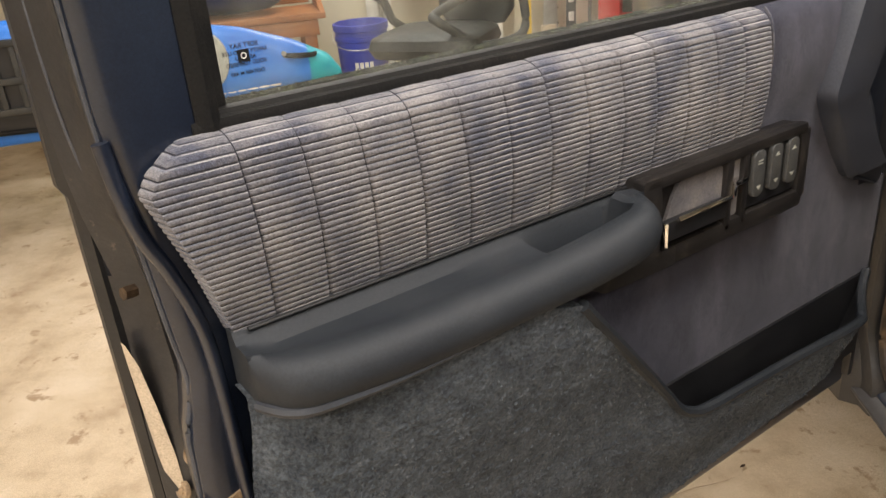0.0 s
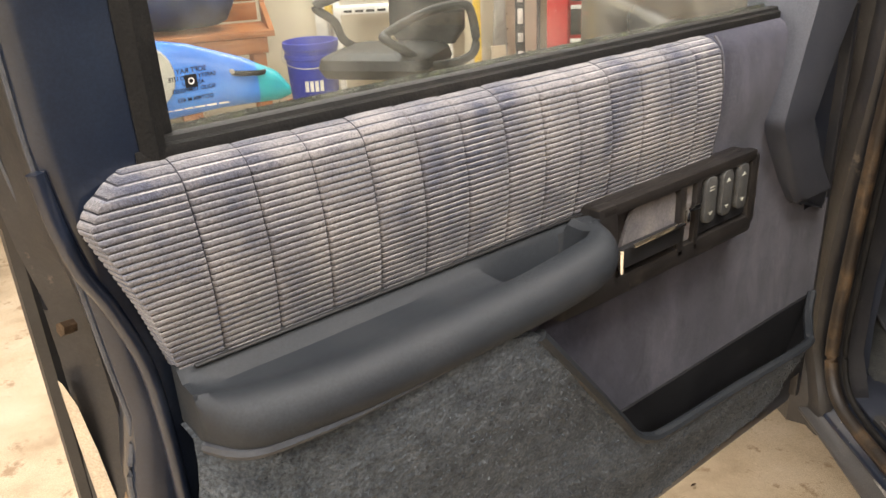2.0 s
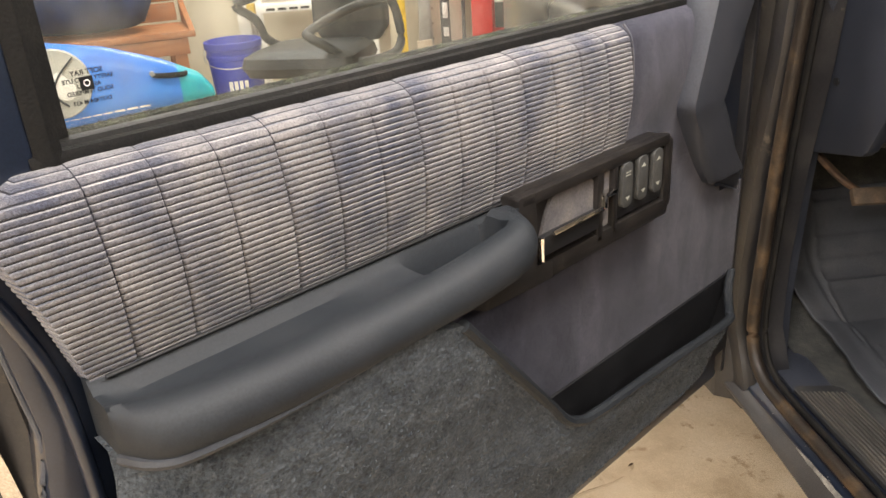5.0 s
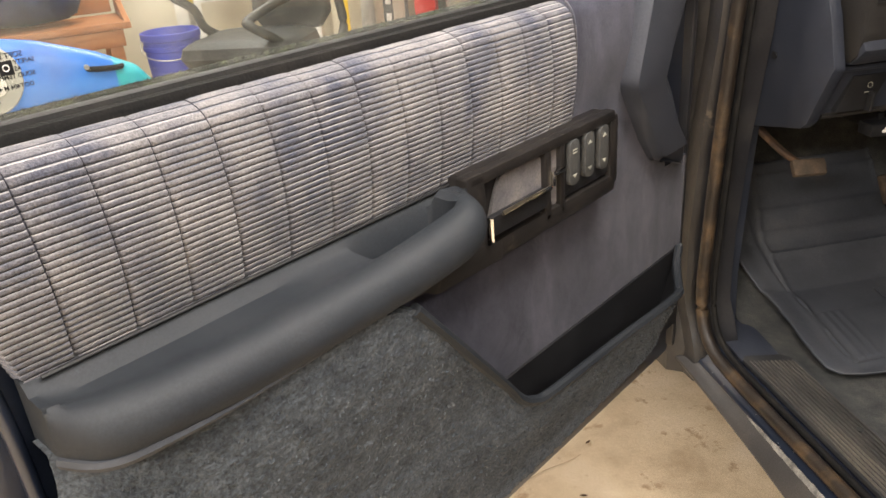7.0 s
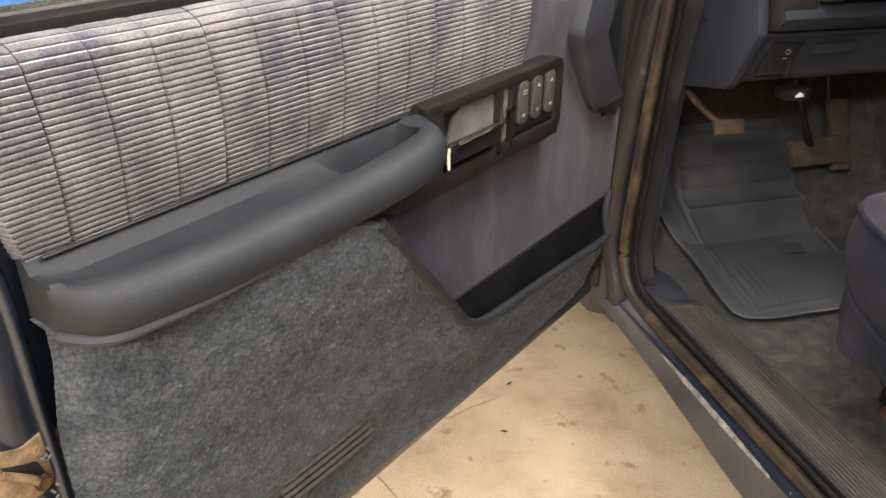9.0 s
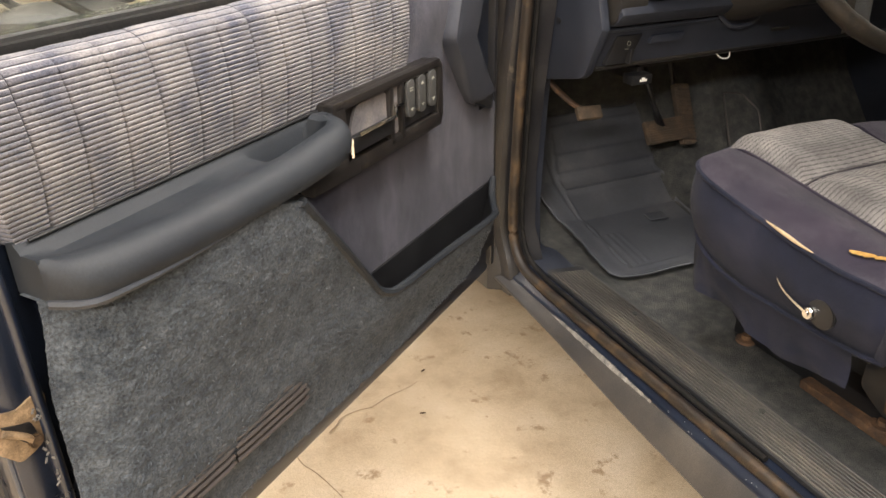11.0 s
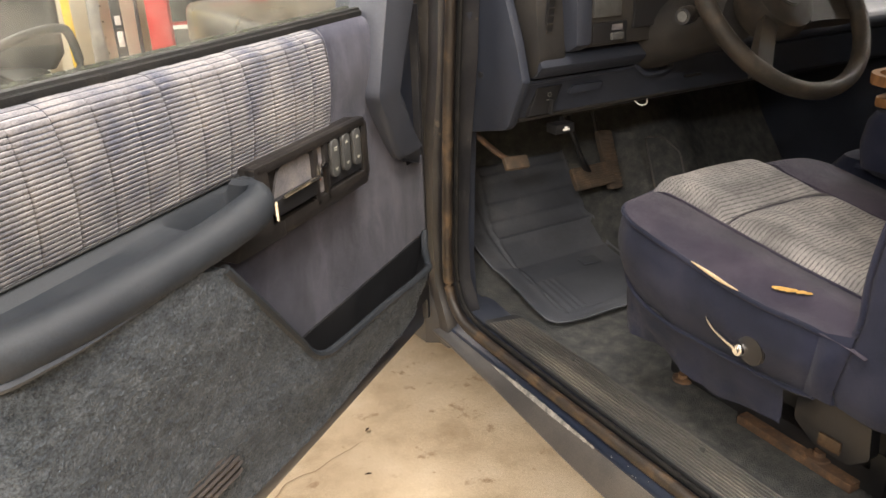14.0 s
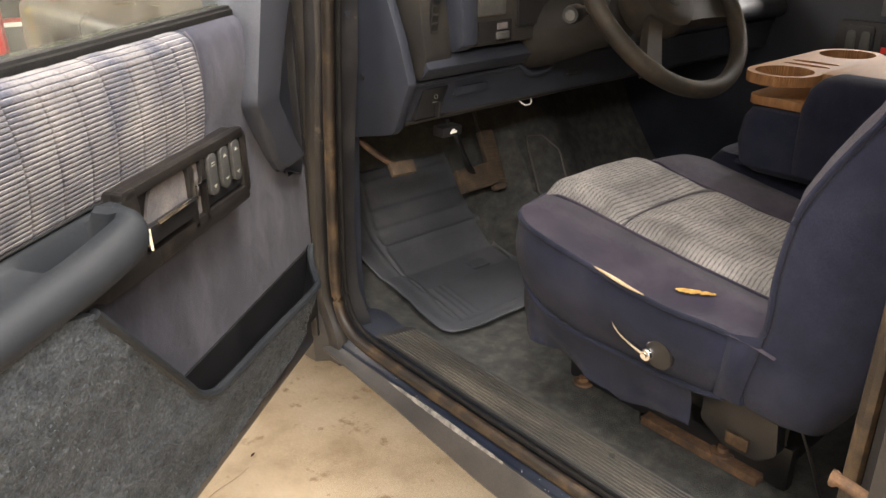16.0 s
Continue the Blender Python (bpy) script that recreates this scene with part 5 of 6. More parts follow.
        fr.append([(w + 0.001 + (0.688 - 2 * w) * t, f - 0.002 + 0.034 * (math.exp(-((t - 0.14) / 0.09) ** 2) + math.exp(-((t - 0.86) / 0.09) ** 2)) + 0.008 * math.sin(math.pi * t), z) for t in [k / 24 for k in range(25)]])
    back = part("backrest", loft(bk), "navycloth", s, "navy cloth backrest with piping")
    part("backrest_front", loft(fr[3:], closed=False, caps=False), "purplecloth", back, "faded purple front of the backrest")
    part("piping", tube([(back_at(z)[2] + 0.001, back_at(z)[0] + 0.001, z) for z in heights[2:]], 0.005, 8, 4), "navycloth", back)
    part("hinge_cover", loft([[(0.05 - 0.017 * math.sin(math.pi * t) * math.sin(math.pi * q), -0.785 - 0.042 * q - 0.016 * t * (0.3 + q), 0.803 + (0.108 + 0.016 * q) * t) for q in [k / 6 for k in range(7)]] for t in [k / 10 for k in range(11)]], closed=False, caps=False), "navycloth", s, "padded navy cloth over the backrest hinge")

    # tears: ragged hole with yellow foam, split seam with pale foam
    rip, pad = [], []
    for k in range(21):
        q = k / 20
        x, y = 0.088 + 0.022 * q, -0.676 - 0.058 * q
        w = 0.0085 * (1 - (2 * q - 1) ** 2) ** 0.5 * (1 + 1.1 * noise.noise((q * 9, 0.3, 4))) + 0.0006
        z = crown(x, y)
        rip.append([(x - w - 0.0012, y, z + 0.0008), (x, y, z + 0.0016), (x + w + 0.003, y, z + 0.0012)])
        pad.append([(x - w, y, z + 0.0022), (x, y, z + 0.0032), (x + w, y, z + 0.0026)])
    part("tear", loft(rip, closed=False, caps=False), "black", s, "frayed dark edge of the tear")
    part("torn_foam", loft(pad, closed=False, caps=False), "foam", s, "yellow foam showing through a tear")
    part("split_seam", tube([(0.0445, y, pipe_z(y) + 0.0065) for y in (-0.545, -0.57, -0.595, -0.62, -0.648)], lambda t: 0.0004 + 0.0028 * math.sin(math.pi * t) ** 0.7, 8, 4), "palefoam", s, "pale foam in the split seam")

    # recline lever
    lev = part("recline_lever", tube([(0.028, -0.668, 0.83), (0.024, -0.65, 0.838), (0.021, -0.63, 0.848), (0.02, -0.617, 0.858), (0.02, -0.611, 0.865)], lambda k: 0.0062 - 0.0042 * k, 8, flat=0.7), "chrome", s, "chrome recline lever")
    part("lever_boss", turn(lathe([(0.0, 0.016), (0.004, 0.016), (0.005, 0.013), (0.009, 0.013), (0.0115, 0.01), (0.012, 0.0)], 20), pose(0.04, -0.673, 0.827, 0, -90, 0)), "chrome", lev)
    part("lever_plate", turn(disc(0.026, 0.008, 24, 0.002), pose(0.0455, -0.69, 0.832, 0, -90, 0)), "black", s, "round black plate under the lever")
    # rails
    part("seat_rail", box(0.2, 0.225, -0.86, -0.38, 0.575, 0.66, 0.005), "edge", s, "dark seat rail")
    part("rail_foot", box(0.175, 0.235, -0.82, -0.58, 0.572, 0.59, 0.004), "rust", s, "rusty foot of the seat rail")
    for y, z in ((-0.742, 0.589), (-0.42, 0.576)):
        part("rail_bolt", turn(lathe([(0.0, 0.014), (0.01, 0.014), (0.011, 0.006), (0.021, 0.005), (0.022, 0.0)], 18), pose(0.197, y, z)), "rust", s, "rusty rail bolt")
    br = part("recliner_bracket", prism(rounded([(-0.735, 0.745), (-0.86, 0.79), (-0.87, 0.7), (-0.84, 0.672), (-0.78, 0.672), (-0.735, 0.7)], 0.008), "x", 0.115, 0.14, 0.003), "black", s, "black steel recliner bracket")
    part("recliner_slot", box(0.11, 0.1155, -0.825, -0.785, 0.682, 0.705, 0.002), "latchsteel", br)
    part("seat_base", box(0.2, 0.56, -0.85, -0.36, 0.6, 0.86, 0.02), "edge", s)
    part("cable", tube([(0.1, -0.9, 0.79), (0.12, -0.92, 0.72), (0.16, -0.94, 0.62), (0.2, -0.97, 0.585)], 0.003, 6), "black", s)
    return s


def centre_console():
    c = thing("centre_seat_console", TRUCK, "navy cloth folded centre seat used as console", "console")

    def block(name, x0, x1, y0, y1, levels, r, mat, label=""):
        return part(name, loft([[(x, y, z) for x, y in rounded([(x0 + k, y1 - e), (x1 - k, y1 - e), (x1 - k, y0), (x0 + k, y0)], r, 6)] for z, k, e in levels]), mat, c, label)
    block("centre_cushion", 0.64, 0.99, -0.95, -0.36, ((0.6, 0.01, 0.02), (0.9, 0.0, 0.0), (0.955, 0.004, 0.004), (0.978, 0.016, 0.02), (0.985, 0.04, 0.05)), 0.04, "navycloth", "navy cloth centre seat cushion")
    part("cushion_insert", loft([[(0.72 + 0.2 * t, -0.37 - 0.2 * v, 0.984 + 0.016 * smoothstep(0, 0.2, min(t, 1 - t)) - 0.03 * (1 - smoothstep(0, 0.25, v)) + 0.0012 * math.sin(v * 150)) for t in [k / 10 for k in range(11)]] for v in [k / 60 for k in range(61)]], closed=False, caps=False), "insert", c, "grey ribbed insert of the centre seat")
    block("folded_back", 0.588, 1.0, -1.05, -0.45, ((0.97, 0.012, 0.03), (0.985, 0.0, 0.01), (1.03, 0.0, 0.0), (1.08, 0.004, 0.006), (1.1, 0.014, 0.016), (1.106, 0.03, 0.03)), 0.045, "navycloth", "folded navy cloth seat back")
    block("side_bolster", 0.572, 0.69, -1.1, -0.585, ((0.99, 0.004, 0.0), (1.03, 0.0, 0.0), (1.12, 0.0, 0.0), (1.158, 0.006, 0.008), (1.178, 0.02, 0.024), (1.186, 0.04, 0.045)), 0.035, "navycloth", "rounded navy cloth bolster")
    for x in (0.603, 0.64):
        part("piping", tube([(x, -0.46, 0.982), (x - 0.004, -0.6, 0.982), (x, -0.9, 0.982)], 0.005, 7), "navycloth", c)
    h = thing("cup_holder", TRUCK @ pose(-0.03, 0.055, 0.0), "varnished wooden cup holder tray on the console", "cup holder")
    part("base", prism(rounded([(0.635, -0.512), (1.0, -0.512), (1.0, -0.72), (0.635, -0.72)], 0.04, 6), "z", 1.107, 1.127, 0.005), "wood", h, "rounded wooden base board")
    zt0, zt1 = 1.158, 1.178

    # top board: one plate with two round and two slotted openings, from columns cut at the openings
    def board():
        y0, y1 = -0.645, -0.505
        holes = [(0.663, -0.575, 0.055, 0.056), (0.75, -0.575, 0.011, 0.05), (0.79, -0.575, 0.011, 0.05), (0.935, -0.575, 0.06, 0.056)]
        bms, n, x0, x1 = [], 150, 0.594, 1.01
        for i in range(n):
            xa, xb = x0 + (x1 - x0) * i / n, x0 + (x1 - x0) * (i + 1) / n
            xm = (xa + xb) / 2
            end = 0.068
            d = max(0, x0 + end - xm, xm - (x1 - end))
            inset = end - math.sqrt(max(0, end * end - d * d))
            spans = [(y0 + inset, y1 - inset)]
            for cx, cy, rx, ry in holes:
                if abs(xm - cx) < rx:
                    hh = ry * math.sqrt(1 - ((xm - cx) / rx) ** 2)
                    spans = [(y0 + inset, cy - hh), (cy + hh, y1 - inset)]
            for a, b in spans:
                if b - a > 0.001:
                    bms.append(box(xa, xb, a, b, zt0, zt1))
        bm = join(*bms)
        bmesh.ops.remove_doubles(bm, verts=bm.verts[:], dist=0.0002)
        return bm
    part("top_board", board(), "wood", h, "worn wooden board with cup openings and slots")
    part("lid_board", box(0.68, 1.01, -1.02, -0.64, 1.16, 1.18, 0.005), "wood", h, "wooden lid board behind the cups")
    for x in (0.725, 0.89):
        part("bracket", box(x - 0.012, x + 0.012, -0.65, -0.62, 1.124, 1.16, 0.003), "wood", h)


def passenger_door():
    d = thing("passenger_door", TRUCK, "closed passenger door with grey switch panel and navy trim", "door")
    part("trim", box(1.42, 1.46, -1.2, 0.6, 0.5, 1.36, 0.01), "dash", d)
    part("upholstery", box(1.405, 1.425, -1.1, -0.37, 1.2, 1.36, 0.008), "cord", d)
    b = part("switch_bezel", prism(rounded([(-0.56, 1.05), (-0.262, 1.085), (-0.268, 1.185), (-0.56, 1.185)], 0.012), "x", 1.395, 1.42, 0.004), "kick", d, "grey switch bezel")
    part("switch_recess", prism(rounded([(-0.372, 1.098), (-0.292, 1.098), (-0.292, 1.174), (-0.372, 1.174)], 0.012), "x", 1.391, 1.3965, 0.001), "black", b)
    for y in (-0.312, -0.351):
        w = part("window_switch", prism(rounded([(y - 0.013, 1.09), (y + 0.013, 1.09), (y + 0.013, 1.16), (y - 0.013, 1.16)], 0.012), "x", 1.388, 1.398, 0.002), "switch", b)
    part("lock_slot", box(1.389, 1.397, -0.425, -0.393, 1.09, 1.17, 0.003), "black", b)
    part("lock_mark", box(1.386, 1.391, -0.422, -0.398, 1.108, 1.124), "red", b)
    part("handle", box(1.385, 1.396, -0.54, -0.44, 1.09, 1.13, 0.003), "chrome", b)


truck_body()
floor_mat()
pedals()
dashboard()
steering_wheel()
seat()
centre_console()
passenger_door()


# ---- things beyond the door, along the garage's front wall ----
def kayak():
    m = TRUCK @ pose(-1.54, 2.98, 0.05, 0, 0, 180 + 20)
    k = thing("kayak", m, "blue and teal plastic kayak lying on its side", "kayak")
    top = [(0, 0.63), (0.05, 0.7), (0.22, 0.79), (0.47, 0.88), (0.78, 0.94), (1.45, 1.03), (2.3, 1.06), (3.0, 0.95), (3.6, 0.7)]
    low = [(0, 0.57), (0.05, 0.55), (0.35, 0.545), (0.8, 0.5), (1.45, 0.455), (2.3, 0.45), (3.0, 0.5), (3.6, 0.62)]
    def hull(a, b, n):
        rings = []
        for i in range(n + 1):
            u = a + (b - a) * i / n
            zt, zb = lerp(top, u), lerp(low, u)
            zc, h = (zt + zb) / 2, (zt - zb) / 2
            d = 0.3 * smoothstep(-0.1, 0.9, u) * smoothstep(3.8, 2.8, u) + 0.02
            ring = []
            for j in range(28):
                q = 2 * math.pi * j / 28
                y = math.cos(q)
                ring.append((u, (0.07 if y > 0 else d) * y * (1 - 0.25 * math.sin(q) ** 6), zc + h * math.copysign(abs(math.sin(q)) ** 0.8, math.sin(q))))
            rings.append(ring)
        return loft(rings)
    part("hull", hull(0.16, 3.6, 54), "kayak", k)
    part("tip", hull(0.0, 0.16, 8), "teal", k, "teal coloured bow of the kayak")
    h = part("hatch_cover", turn(disc(0.165, 0.02, 40, 0.006, 0.96), pose(0.72, 0.06, 0.745, -90, 0, 0)), "hatch", k, "round grey hatch cover")
    part("hatch_grip", turn(prism(rounded([(-0.03, -0.09), (0.03, -0.07), (0.05, 0.03), (0.0, 0.06), (-0.05, 0.02)], 0.03), "z", 0, 0.006, 0.002), pose(0.68, 0.082, 0.72, -90, 30, 0)), "white", h)
    part("hatch_grip", tube([(0.62, 0.085, 0.86), (0.7, 0.09, 0.78), (0.73, 0.09, 0.7), (0.68, 0.088, 0.64)], 0.005, 6), "strip", h)
    gp = part("carry_handle", tube([(0.12, 0.035, 0.71), (0.15, 0.075, 0.713), (0.25, 0.085, 0.722), (0.29, 0.05, 0.725)], 0.013, 8), "rubber", k, "black carry handle")
    part("handle_end", turn(disc(0.012, 0.03, 12), pose(0.285, 0.06, 0.735, -90, 0, 0)), "alu", gp)
    for a, b in ((0.5, 0.54), (0.55, 0.59), (0.6, 0.64), (0.65, 0.69), (0.7, 0.73), (0.44, 0.49), (0.38, 0.43), (0.32, 0.37)):
        part("lettering_bar", turn(box(a, b, 0.0, 0.004, 0, 0.032), pose(0, 0.046, 0.585 - 0.03 * a)), "silver", k)
    # Closed black plate; the shade of the cockpit opening is its colour.
    part("cockpit", turn(prism(rounded([(1.1, 0.6), (1.25, 0.93), (2.1, 0.97), (2.3, 0.75), (2.1, 0.55), (1.25, 0.52)], 0.15, 6), "y", 0.05, 0.075), pose(0, 0, 0)), "black", k, "flat black plate for the shade inside the cockpit opening")
    part("cockpit_rim", tube([(x, 0.08, z) for x, z in rounded([(1.1, 0.6), (1.25, 0.93), (2.1, 0.97), (2.3, 0.75), (2.1, 0.55), (1.25, 0.52)], 0.15, 6)], 0.012, 6, 0, ring=True), "rubber", k)
    # slatted crate standing in the cockpit
    c = thing("plastic_crate", m, "black slatted plastic crate in front of the kayak cockpit", "crate")
    for i in range(5):
        part("slat", box(1.22 + 0.09 * i, 1.245 + 0.09 * i, 0.1, 0.12, 0.62, 0.95, 0.004), "chairblack", c)
    for z in (0.62, 0.76, 0.93):
        part("rail", box(1.2, 1.64, 0.095, 0.125, z, z + 0.03, 0.004), "chairblack", c)
    part("panel", box(1.2, 1.64, 0.09, 0.098, 0.6, 0.96), "black", c)
    # wooden rests under the hull
    for u in (0.5, 1.2, 2.6):
        w = thing("wood_block", m @ pose(u, -0.1, 0), "rough brown wooden block under the kayak", "wood block", "kayak rests")
        part("post", box(-0.05, 0.05, -0.08, 0.08, -0.05, lerp(low, u) + 0.01, 0.006), "bench", w)


def bench_and_bag():
    m = TRUCK @ pose(-1.78, 3.95, 0, 0, 0, 15)
    b = thing("wooden_bench", m, "reddish wooden garden bench with slatted back", "bench")
    for i in range(4):
        part("seat_plank", box(-1.7, 0.0, -0.02 + 0.13 * i, 0.1 + 0.13 * i, 0.79, 0.83, 0.006), "bench", b)
    part("front_apron", box(-1.68, -0.02, -0.01, 0.02, 0.69, 0.788, 0.006), "bench", b)
    for i in range(5):
        part("back_slat", box(-1.7, -0.03, 0.5 + 0.012 * i, 0.53 + 0.012 * i, 0.84 + 0.125 * i, 0.955 + 0.125 * i, 0.006), "bench", b)
    part("arm_end", prism([(-0.02, 0.83), (0.1, 0.86), (0.5, 0.95), (0.55, 1.4), (0.6, 1.4), (0.56, 0.79), (-0.02, 0.79)], "x", -0.005, 0.03, 0.006), "bench", b)
    for x in (-1.64, -0.08):
        for y in (0.0, 0.5):
            part("leg", box(x - 0.04, x + 0.04, y, y + 0.06, 0, 0.79, 0.006), "bench", b)
    g = thing("duffel_bag", TRUCK @ pose(-2.3, 4.02, 0.832, 0, 0, 14), "navy cloth duffel bag lying on the bench", "bag")
    rings = []
    for i in range(15):
        t = i / 14
        s = 0.2 * (1 - abs(2 * t - 1) ** 5) ** 0.5 + 0.03
        rings.append([(-0.5 + 0.8 * t, s * 0.8 * math.cos(q) + 0.01 * noise.noise((t * 5, q, 0)), 0.19 + 0.83 * s * math.sin(q) * (1 if math.sin(q) > 0 else 0.9) + 0.012 * noise.noise((t * 6, q * 2, 3))) for q in [2 * math.pi * j / 20 for j in range(20)]])
    part("bag_body", loft(rings), "bagblue", g)
    part("strap", tube([(0.12, -0.15, 0.1), (0.13, -0.17, 0.25), (0.12, -0.1, 0.37)], 0.012, 6, flat=0.4), "rubber", g)
    l = thing("lime_bag", TRUCK @ pose(-3.35, 3.6, 0, 0, 0, 14), "lime green cloth bag on the bench end", "bag")
    part("bag_body", loft([[(0.16 * s * math.cos(q), 0.13 * s * math.sin(q), z) for q in [2 * math.pi * j / 16 for j in range(16)]] for z, s in ((0.0, 0.8), (0.5, 1), (1.0, 1), (1.2, 0.7), (1.25, 0.3))]), "lime", l)


def bucket():
    c = thing("wood_crate", TRUCK @ pose(-1.46, 3.42, 0), "plain wooden crate carrying the bucket", "crate")
    part("crate_body", box(-0.2, 0.2, -0.2, 0.2, 0, 0.46, 0.01), "bench", c)
    b = thing("bucket", TRUCK @ pose(-1.46, 3.42, 0.462), "blue plastic bucket with white lettering shapes", "bucket")
    out = [(0.0, 0.0), (0.13, 0.0), (0.135, 0.02), (0.148, 0.27), (0.156, 0.275), (0.156, 0.295), (0.15, 0.3), (0.152, 0.325), (0.16, 0.33), (0.16, 0.365), (0.15, 0.368), (0.146, 0.36), (0.13, 0.03), (0.0, 0.03)]
    part("shell", lathe(out, 36), "bucket", b)
    part("bail", tube([(-0.158, 0.0, 0.34), (-0.15, -0.09, 0.27), (-0.06, -0.17, 0.24), (0.06, -0.17, 0.24), (0.15, -0.09, 0.27), (0.158, 0.0, 0.34)], 0.003, 6), "alu", b)
    for k in range(4):
        a = -1.75 + 0.2 * k
        part("lettering_bar", turn(box(-0.01, 0.01, -0.002, 0.002, -0.03, 0.03), pose(0.1415 * math.cos(a), 0.1415 * math.sin(a), 0.13, 0, 0, math.degrees(a) + 90)), "white", b)
    v = thing("yellow_valve", TRUCK @ pose(-1.5, 4.9, 0), "small yellow gas valve on a pipe by the wall", "valve")
    part("pipe", tube([(0, 0, 0), (0, 0, 0.4), (0, 0, 0.8)], 0.02, 8, 2), "alu", v)
    part("valve_handle", box(-0.03, 0.03, -0.03, 0.03, 0.75, 0.86, 0.01), "yellow", v)


def office_chair():
    m = TRUCK @ pose(-0.98, 2.86, 0, 0, 0, -20)
    c = thing("office_chair", m, "worn black office chair with looped plastic arms", "chair")
    part("seat", loft([[(x, y, z) for x, y in rounded([(-0.3 + e, -0.3 + e), (0.28 - e, -0.28 + e), (0.27 - e, 0.24 - e), (-0.28 + e, 0.24 - e)], 0.1, 6)] for z, e in ((0.735, 0.06), (0.745, 0.02), (0.79, 0.0), (0.835, 0.012), (0.856, 0.05), (0.862, 0.12))]), "chairblack", c, "scuffed black padded seat")
    part("backrest", loft([[(x, y + 0.1 * (z - 0.9), z) for x, y in rounded([(-0.12 + e, 0.27), (0.3 - e, 0.25), (0.3 - e, 0.34), (-0.12 + e, 0.34)], 0.04, 5)] for z, e in ((0.83, 0.05), (0.9, 0.0), (1.3, 0.0), (1.45, 0.06))]), "chairblack", c)
    part("arm", tube([(0.2, -0.2, 0.84), (0.2, -0.22, 0.8), (0.36, -0.02, 0.79), (0.42, 0.08, 0.84), (0.4, 0.1, 1.0), (0.36, 0.06, 1.05), (0.22, -0.08, 1.03), (0.08, -0.25, 0.955), (0.1, -0.28, 0.93), (0.16, -0.24, 0.88), (0.2, -0.2, 0.84)], 0.022, 10), "chairblack", c, "looped black plastic arm")
    part("arm", tube([(-0.2, 0.15, 0.8), (-0.28, 0.05, 0.88), (-0.3, 0.0, 0.98), (-0.36, -0.08, 1.06), (-0.3, -0.02, 1.09), (-0.16, 0.16, 1.14), (-0.12, 0.22, 1.1)], 0.022, 10), "chairblack", c, "looped black plastic arm")
    part("column", tube([(0, 0, 0.08), (0, 0, 0.4), (0, 0, 0.74)], 0.03, 12, 2), "black", c)
    for k in range(5):
        a = 2 * math.pi * k / 5 + 0.3
        leg = part("leg", tube([(0.04 * math.cos(a), 0.04 * math.sin(a), 0.11), (0.3 * math.cos(a), 0.3 * math.sin(a), 0.075)], lambda t: 0.028 - 0.012 * t, 8, 2), "chairblack", c)
        part("caster", turn(disc(0.028, 0.04, 14, 0.006), pose(0.3 * math.cos(a), 0.3 * math.sin(a), 0.029, 90, 0, 0)), "black", leg)


def leaning_tools():
    def at(r, f):
        return TRUCK @ pose(r, f, 0, -4, 0, 0)
    y = thing("yellow_level", at(-0.44, 4.25), "long yellow spirit level leaning on the wall", "level")
    part("body", box(-0.026, 0.026, -0.012, 0.012, 0, 1.85, 0.003), "yellow", y)
    p = thing("grey_pole", at(-0.32, 4.28), "dark grey metal strip leaning on the wall", "pole")
    part("strip", turn(box(-0.045, 0.03, -0.012, 0.012, 0, 1.9, 0.003), pose(0, 0, 0, 0, 3, 0)), "alu", p)
    r = thing("metal_straightedge", at(-0.24, 4.3), "long perforated aluminium straightedge", "straightedge")
    part("blade", turn(box(-0.035, 0.03, -0.004, 0.004, 0, 1.8, 0.001), pose(0, 0, 0, 0, -2, 0)), "hatch", r)
    for k in range(12):
        part("hole_mark", turn(disc(0.006, 0.0015, 10), pose(0.012 - 0.004 * k * 0.035, -0.0045, 0.3 + 0.1 * k, 90, 0, 0)), "black", r)
    l = thing("black_level", at(-0.15, 4.22), "black spirit level with pale window cut-outs", "level")
    part("body", box(-0.032, 0.032, -0.014, 0.014, 0, 1.4, 0.003), "drawer", l)
    for z in (0.5, 0.62, 0.74, 0.88, 1.05):
        part("vial_window", box(-0.018, 0.018, -0.018, -0.0135, z, z + (0.06 if z != 0.74 else 0.1), 0.003), "silver", l)
    t = thing("thin_rod", at(-0.04, 4.2), "thin dark metal rod leaning on the wall", "rod")
    part("rod", turn(box(-0.012, 0.012, -0.01, 0.01, 0, 1.6, 0.003), pose(0, 0, 0, 0, 1, 0)), "drawer", t)
    bd = thing("white_board", at(-0.2, 4.42), "pale board leaning behind the levels", "board")
    part("sheet", box(-0.32, 0.2, -0.01, 0.01, 0, 1.7, 0.003), "wall", bd)
    w = thing("wood_offcut", at(-0.28, 4.12), "short pale wood offcut", "wood offcut")
    part("piece", turn(box(-0.05, 0.05, -0.02, 0.02, 0, 0.62, 0.003), pose(0, 0, 0, 0, -3, 0)), "cream", w)


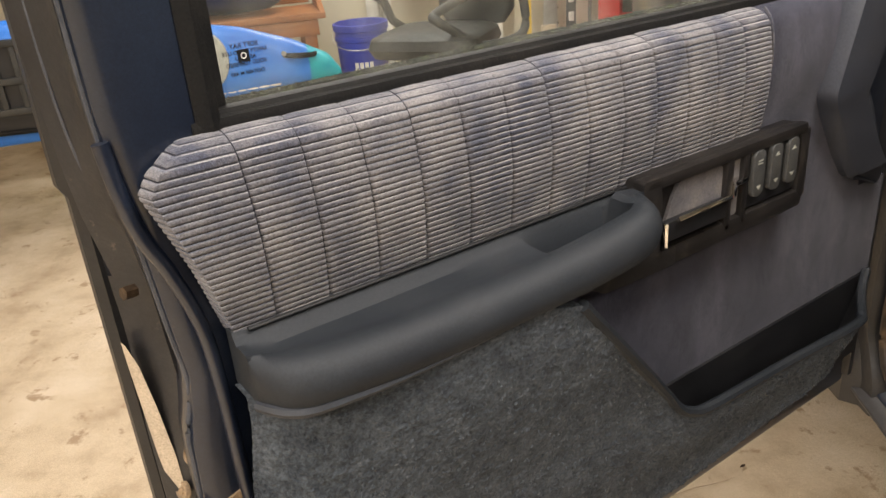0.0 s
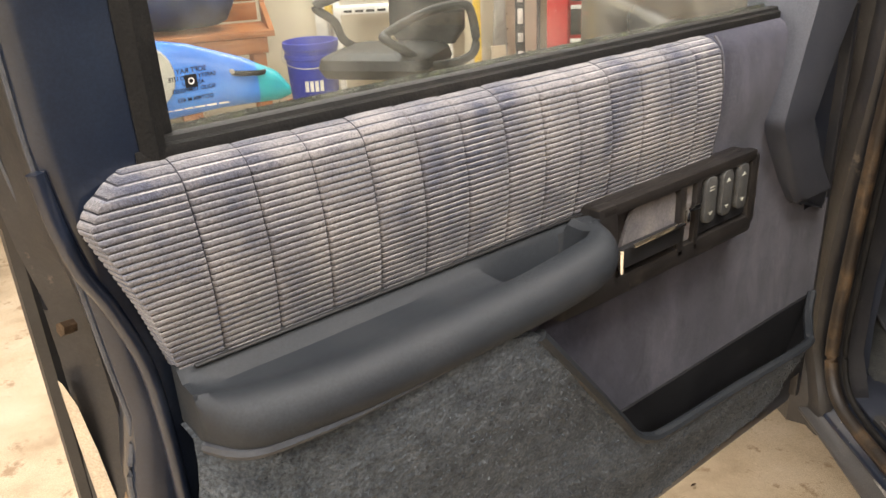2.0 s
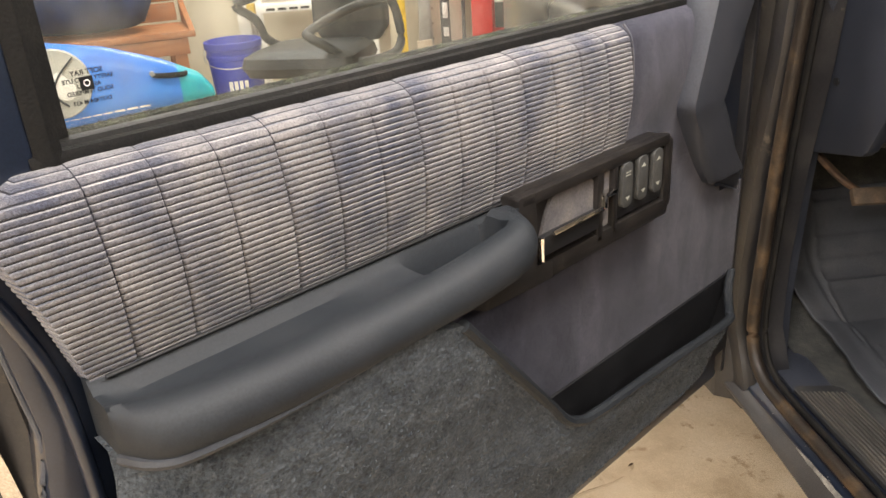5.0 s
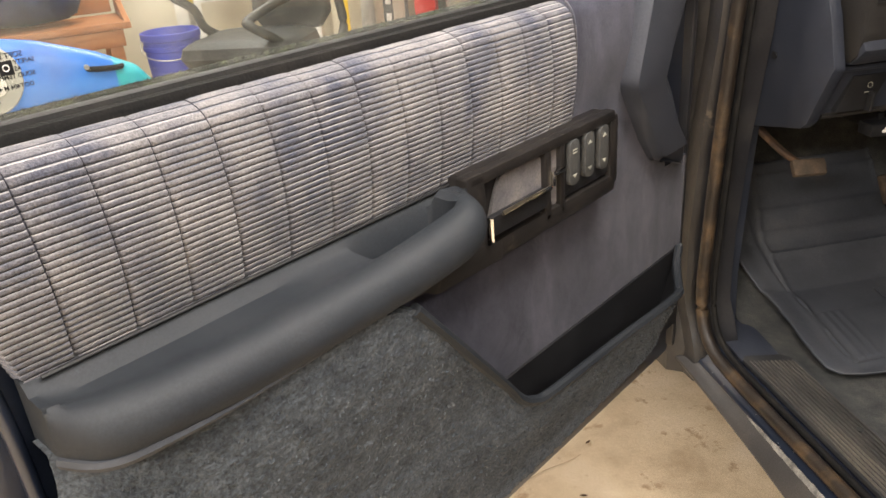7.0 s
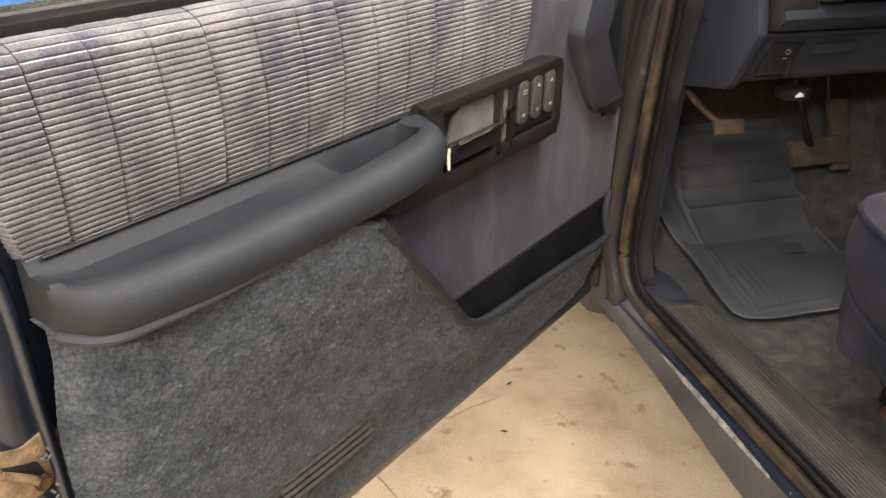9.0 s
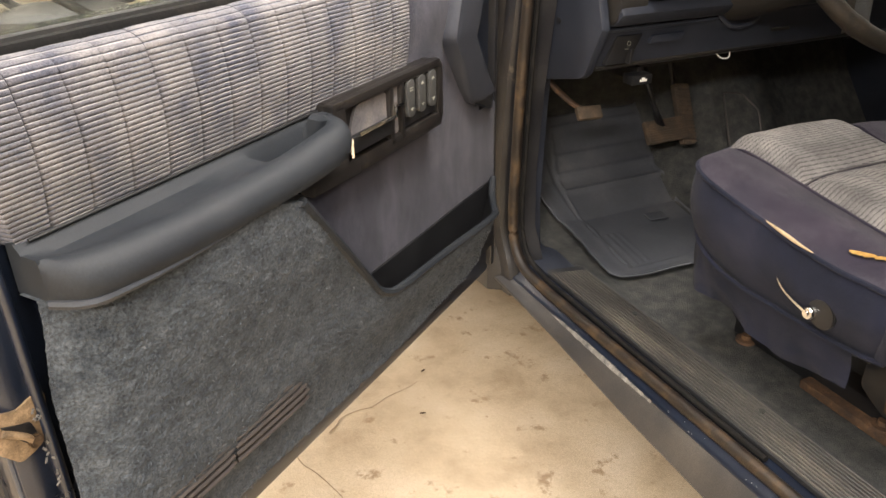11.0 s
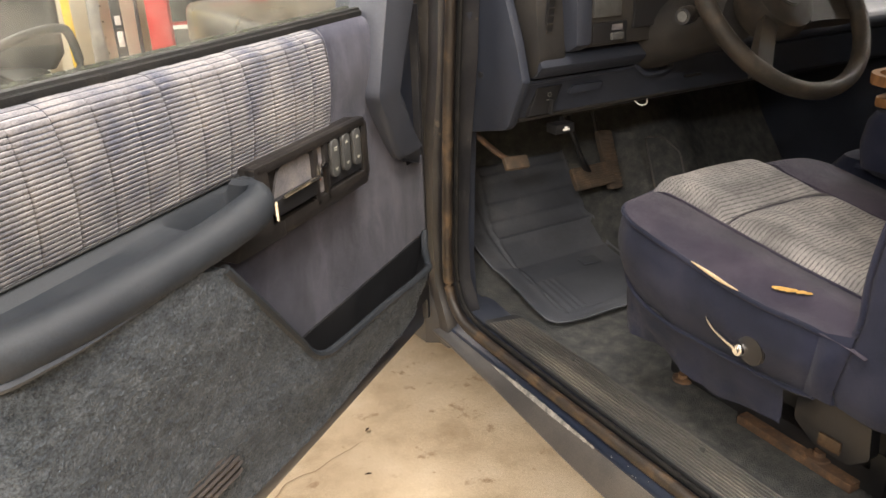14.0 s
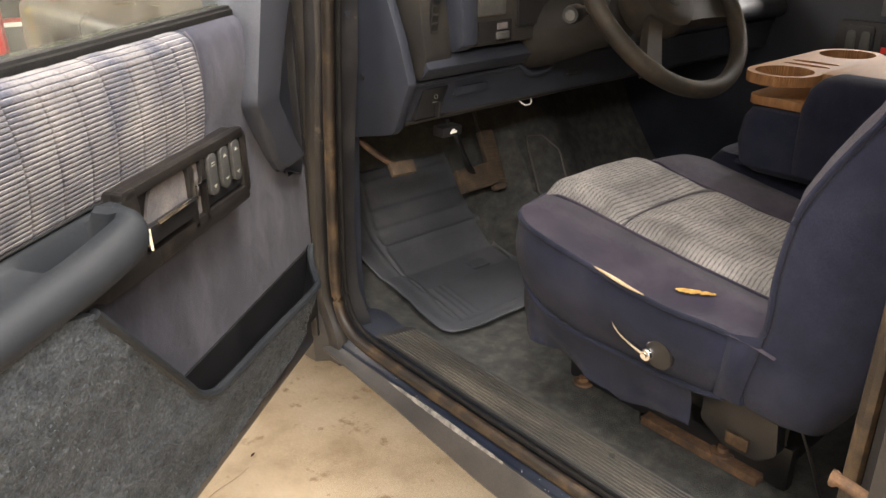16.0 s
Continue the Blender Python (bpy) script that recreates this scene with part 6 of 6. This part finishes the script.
def tool_cabinet():
    m = TRUCK @ pose(0.0, 4.05, 0, 0, 0, -12)
    c = thing("tool_cabinet", m, "red tool cabinet with black drawers and bright pulls", "tool cabinet")
    part("carcass", box(0.0, 0.75, 0.0, 0.5, 0.05, 1.25, 0.01), "redmetal", c)
    part("side_post", box(0.0, 0.135, -0.05, 0.0, 0.05, 1.25, 0.006), "redmetal", c)
    for i, (z0, z1) in enumerate(((0.1, 0.42), (0.43, 0.665), (0.69, 0.875), (0.9, 1.06), (1.08, 1.22))):
        d = part("drawer", box(0.15, 0.64, -0.03, 0.0, z0, z1 - 0.02, 0.005), "drawer", c)
        part("drawer_pull", box(0.15, 0.64, -0.05, -0.01, z1 - 0.022, z1, 0.003), "silver", d, "bright silver drawer pull")
    part("caster", turn(disc(0.05, 0.04, 16, 0.005), pose(0.1, 0.1, 0.05, 90, 0, 0)), "rubber", c)
    part("caster", turn(disc(0.05, 0.04, 16, 0.005), pose(0.65, 0.1, 0.05, 90, 0, 0)), "rubber", c)
    b = thing("storage_bin", TRUCK @ pose(0.95, 3.9, 0, 0, 0, -12), "dark blue plastic storage bin beside the cabinet", "bin")
    part("bin_body", loft([[(x, y, z) for x, y in rounded([(-0.2 * s, -0.2 * s), (0.25 * s, -0.2 * s), (0.25 * s, 0.25 * s), (-0.2 * s, 0.25 * s)], 0.04)] for z, s in ((0, 0.85), (0.9, 1.0), (0.93, 1.05), (0.96, 1.05))]), "bagblue", b)


def wall_things():
    d = thing("door_frame", TRUCK @ pose(-1.52, 4.94, 0), "pale grey-blue door jamb strip on the wall", "door frame", kind="structure")
    part("jamb_strip", box(-0.09, 0.05, -0.02, 0.058, 0, 2.1, 0.004), "silver", d)
    s = thing("white_shelf", TRUCK @ pose(-1.05, 4.3, 0), "white wire shelf unit with slotted rail", "shelf")
    for x in (-0.33, 0.42):
        part("upright", box(x - 0.02, x + 0.02, -0.02, 0.02, 0, 1.6, 0.004), "white", s)
    for z in (0.45, 0.86, 1.3):
        sh = part("shelf_board", box(-0.33, 0.42, -0.05, 0.4, z, z + 0.05, 0.004), "white", s)
        for k in range(9):
            part("slot", box(-0.28 + 0.075 * k, -0.225 + 0.075 * k, -0.053, -0.048, z + 0.012, z + 0.028), "black", sh)


kayak()
bench_and_bag()
bucket()
office_chair()
leaning_tools()
tool_cabinet()
wall_things()


def floor_cracks():
    c = thing("floor_crack", pose(0, 0, 0), "thin wandering crack in the concrete floor", "crack", kind="structure")
    rng = random.Random(3)
    for start, step, n in (((1.05, 0.75), (-0.03, -0.05), 16), ((1.0, 0.5), (0.04, -0.012), 9), ((-1.6, 1.2), (0.06, 0.02), 16), ((-0.9, 0.8), (-0.02, 0.06), 12)):
        x, y = start
        pts = []
        for k in range(n):
            pts.append((x, y, 0.003))
            x += step[0] + rng.uniform(-0.02, 0.02)
            y += step[1] + rng.uniform(-0.02, 0.02)
        part("crack", tube(pts, lambda t: 0.0016 * (1 - 0.7 * t), 5, 3, flat=0.9), "crack", c)


floor_cracks()


def floor_marks():
    rng = random.Random(11)
    for k in range(16):
        x, y = rng.uniform(0.2, 1.5), rng.uniform(-0.3, 1.2)
        o = thing("dry_leaf", pose(x, y, 0.0045, 0, 0, rng.uniform(0, 360)), "small curled brown dry leaf on the floor", "leaf", "litter on the floor")
        l = rng.uniform(0.006, 0.016)
        part("blade", loft([[(-l + 2 * l * t, -l * 0.35 * math.sin(math.pi * t) - 0.0006, 0.002 + 0.004 * abs(t - 0.5)), (-l + 2 * l * t, 0, 0.0005), (-l + 2 * l * t, l * 0.35 * math.sin(math.pi * t) + 0.0006, 0.003)] for t in (0, 0.2, 0.4, 0.6, 0.8, 1)], closed=False, caps=False), "rust", o)


floor_marks()
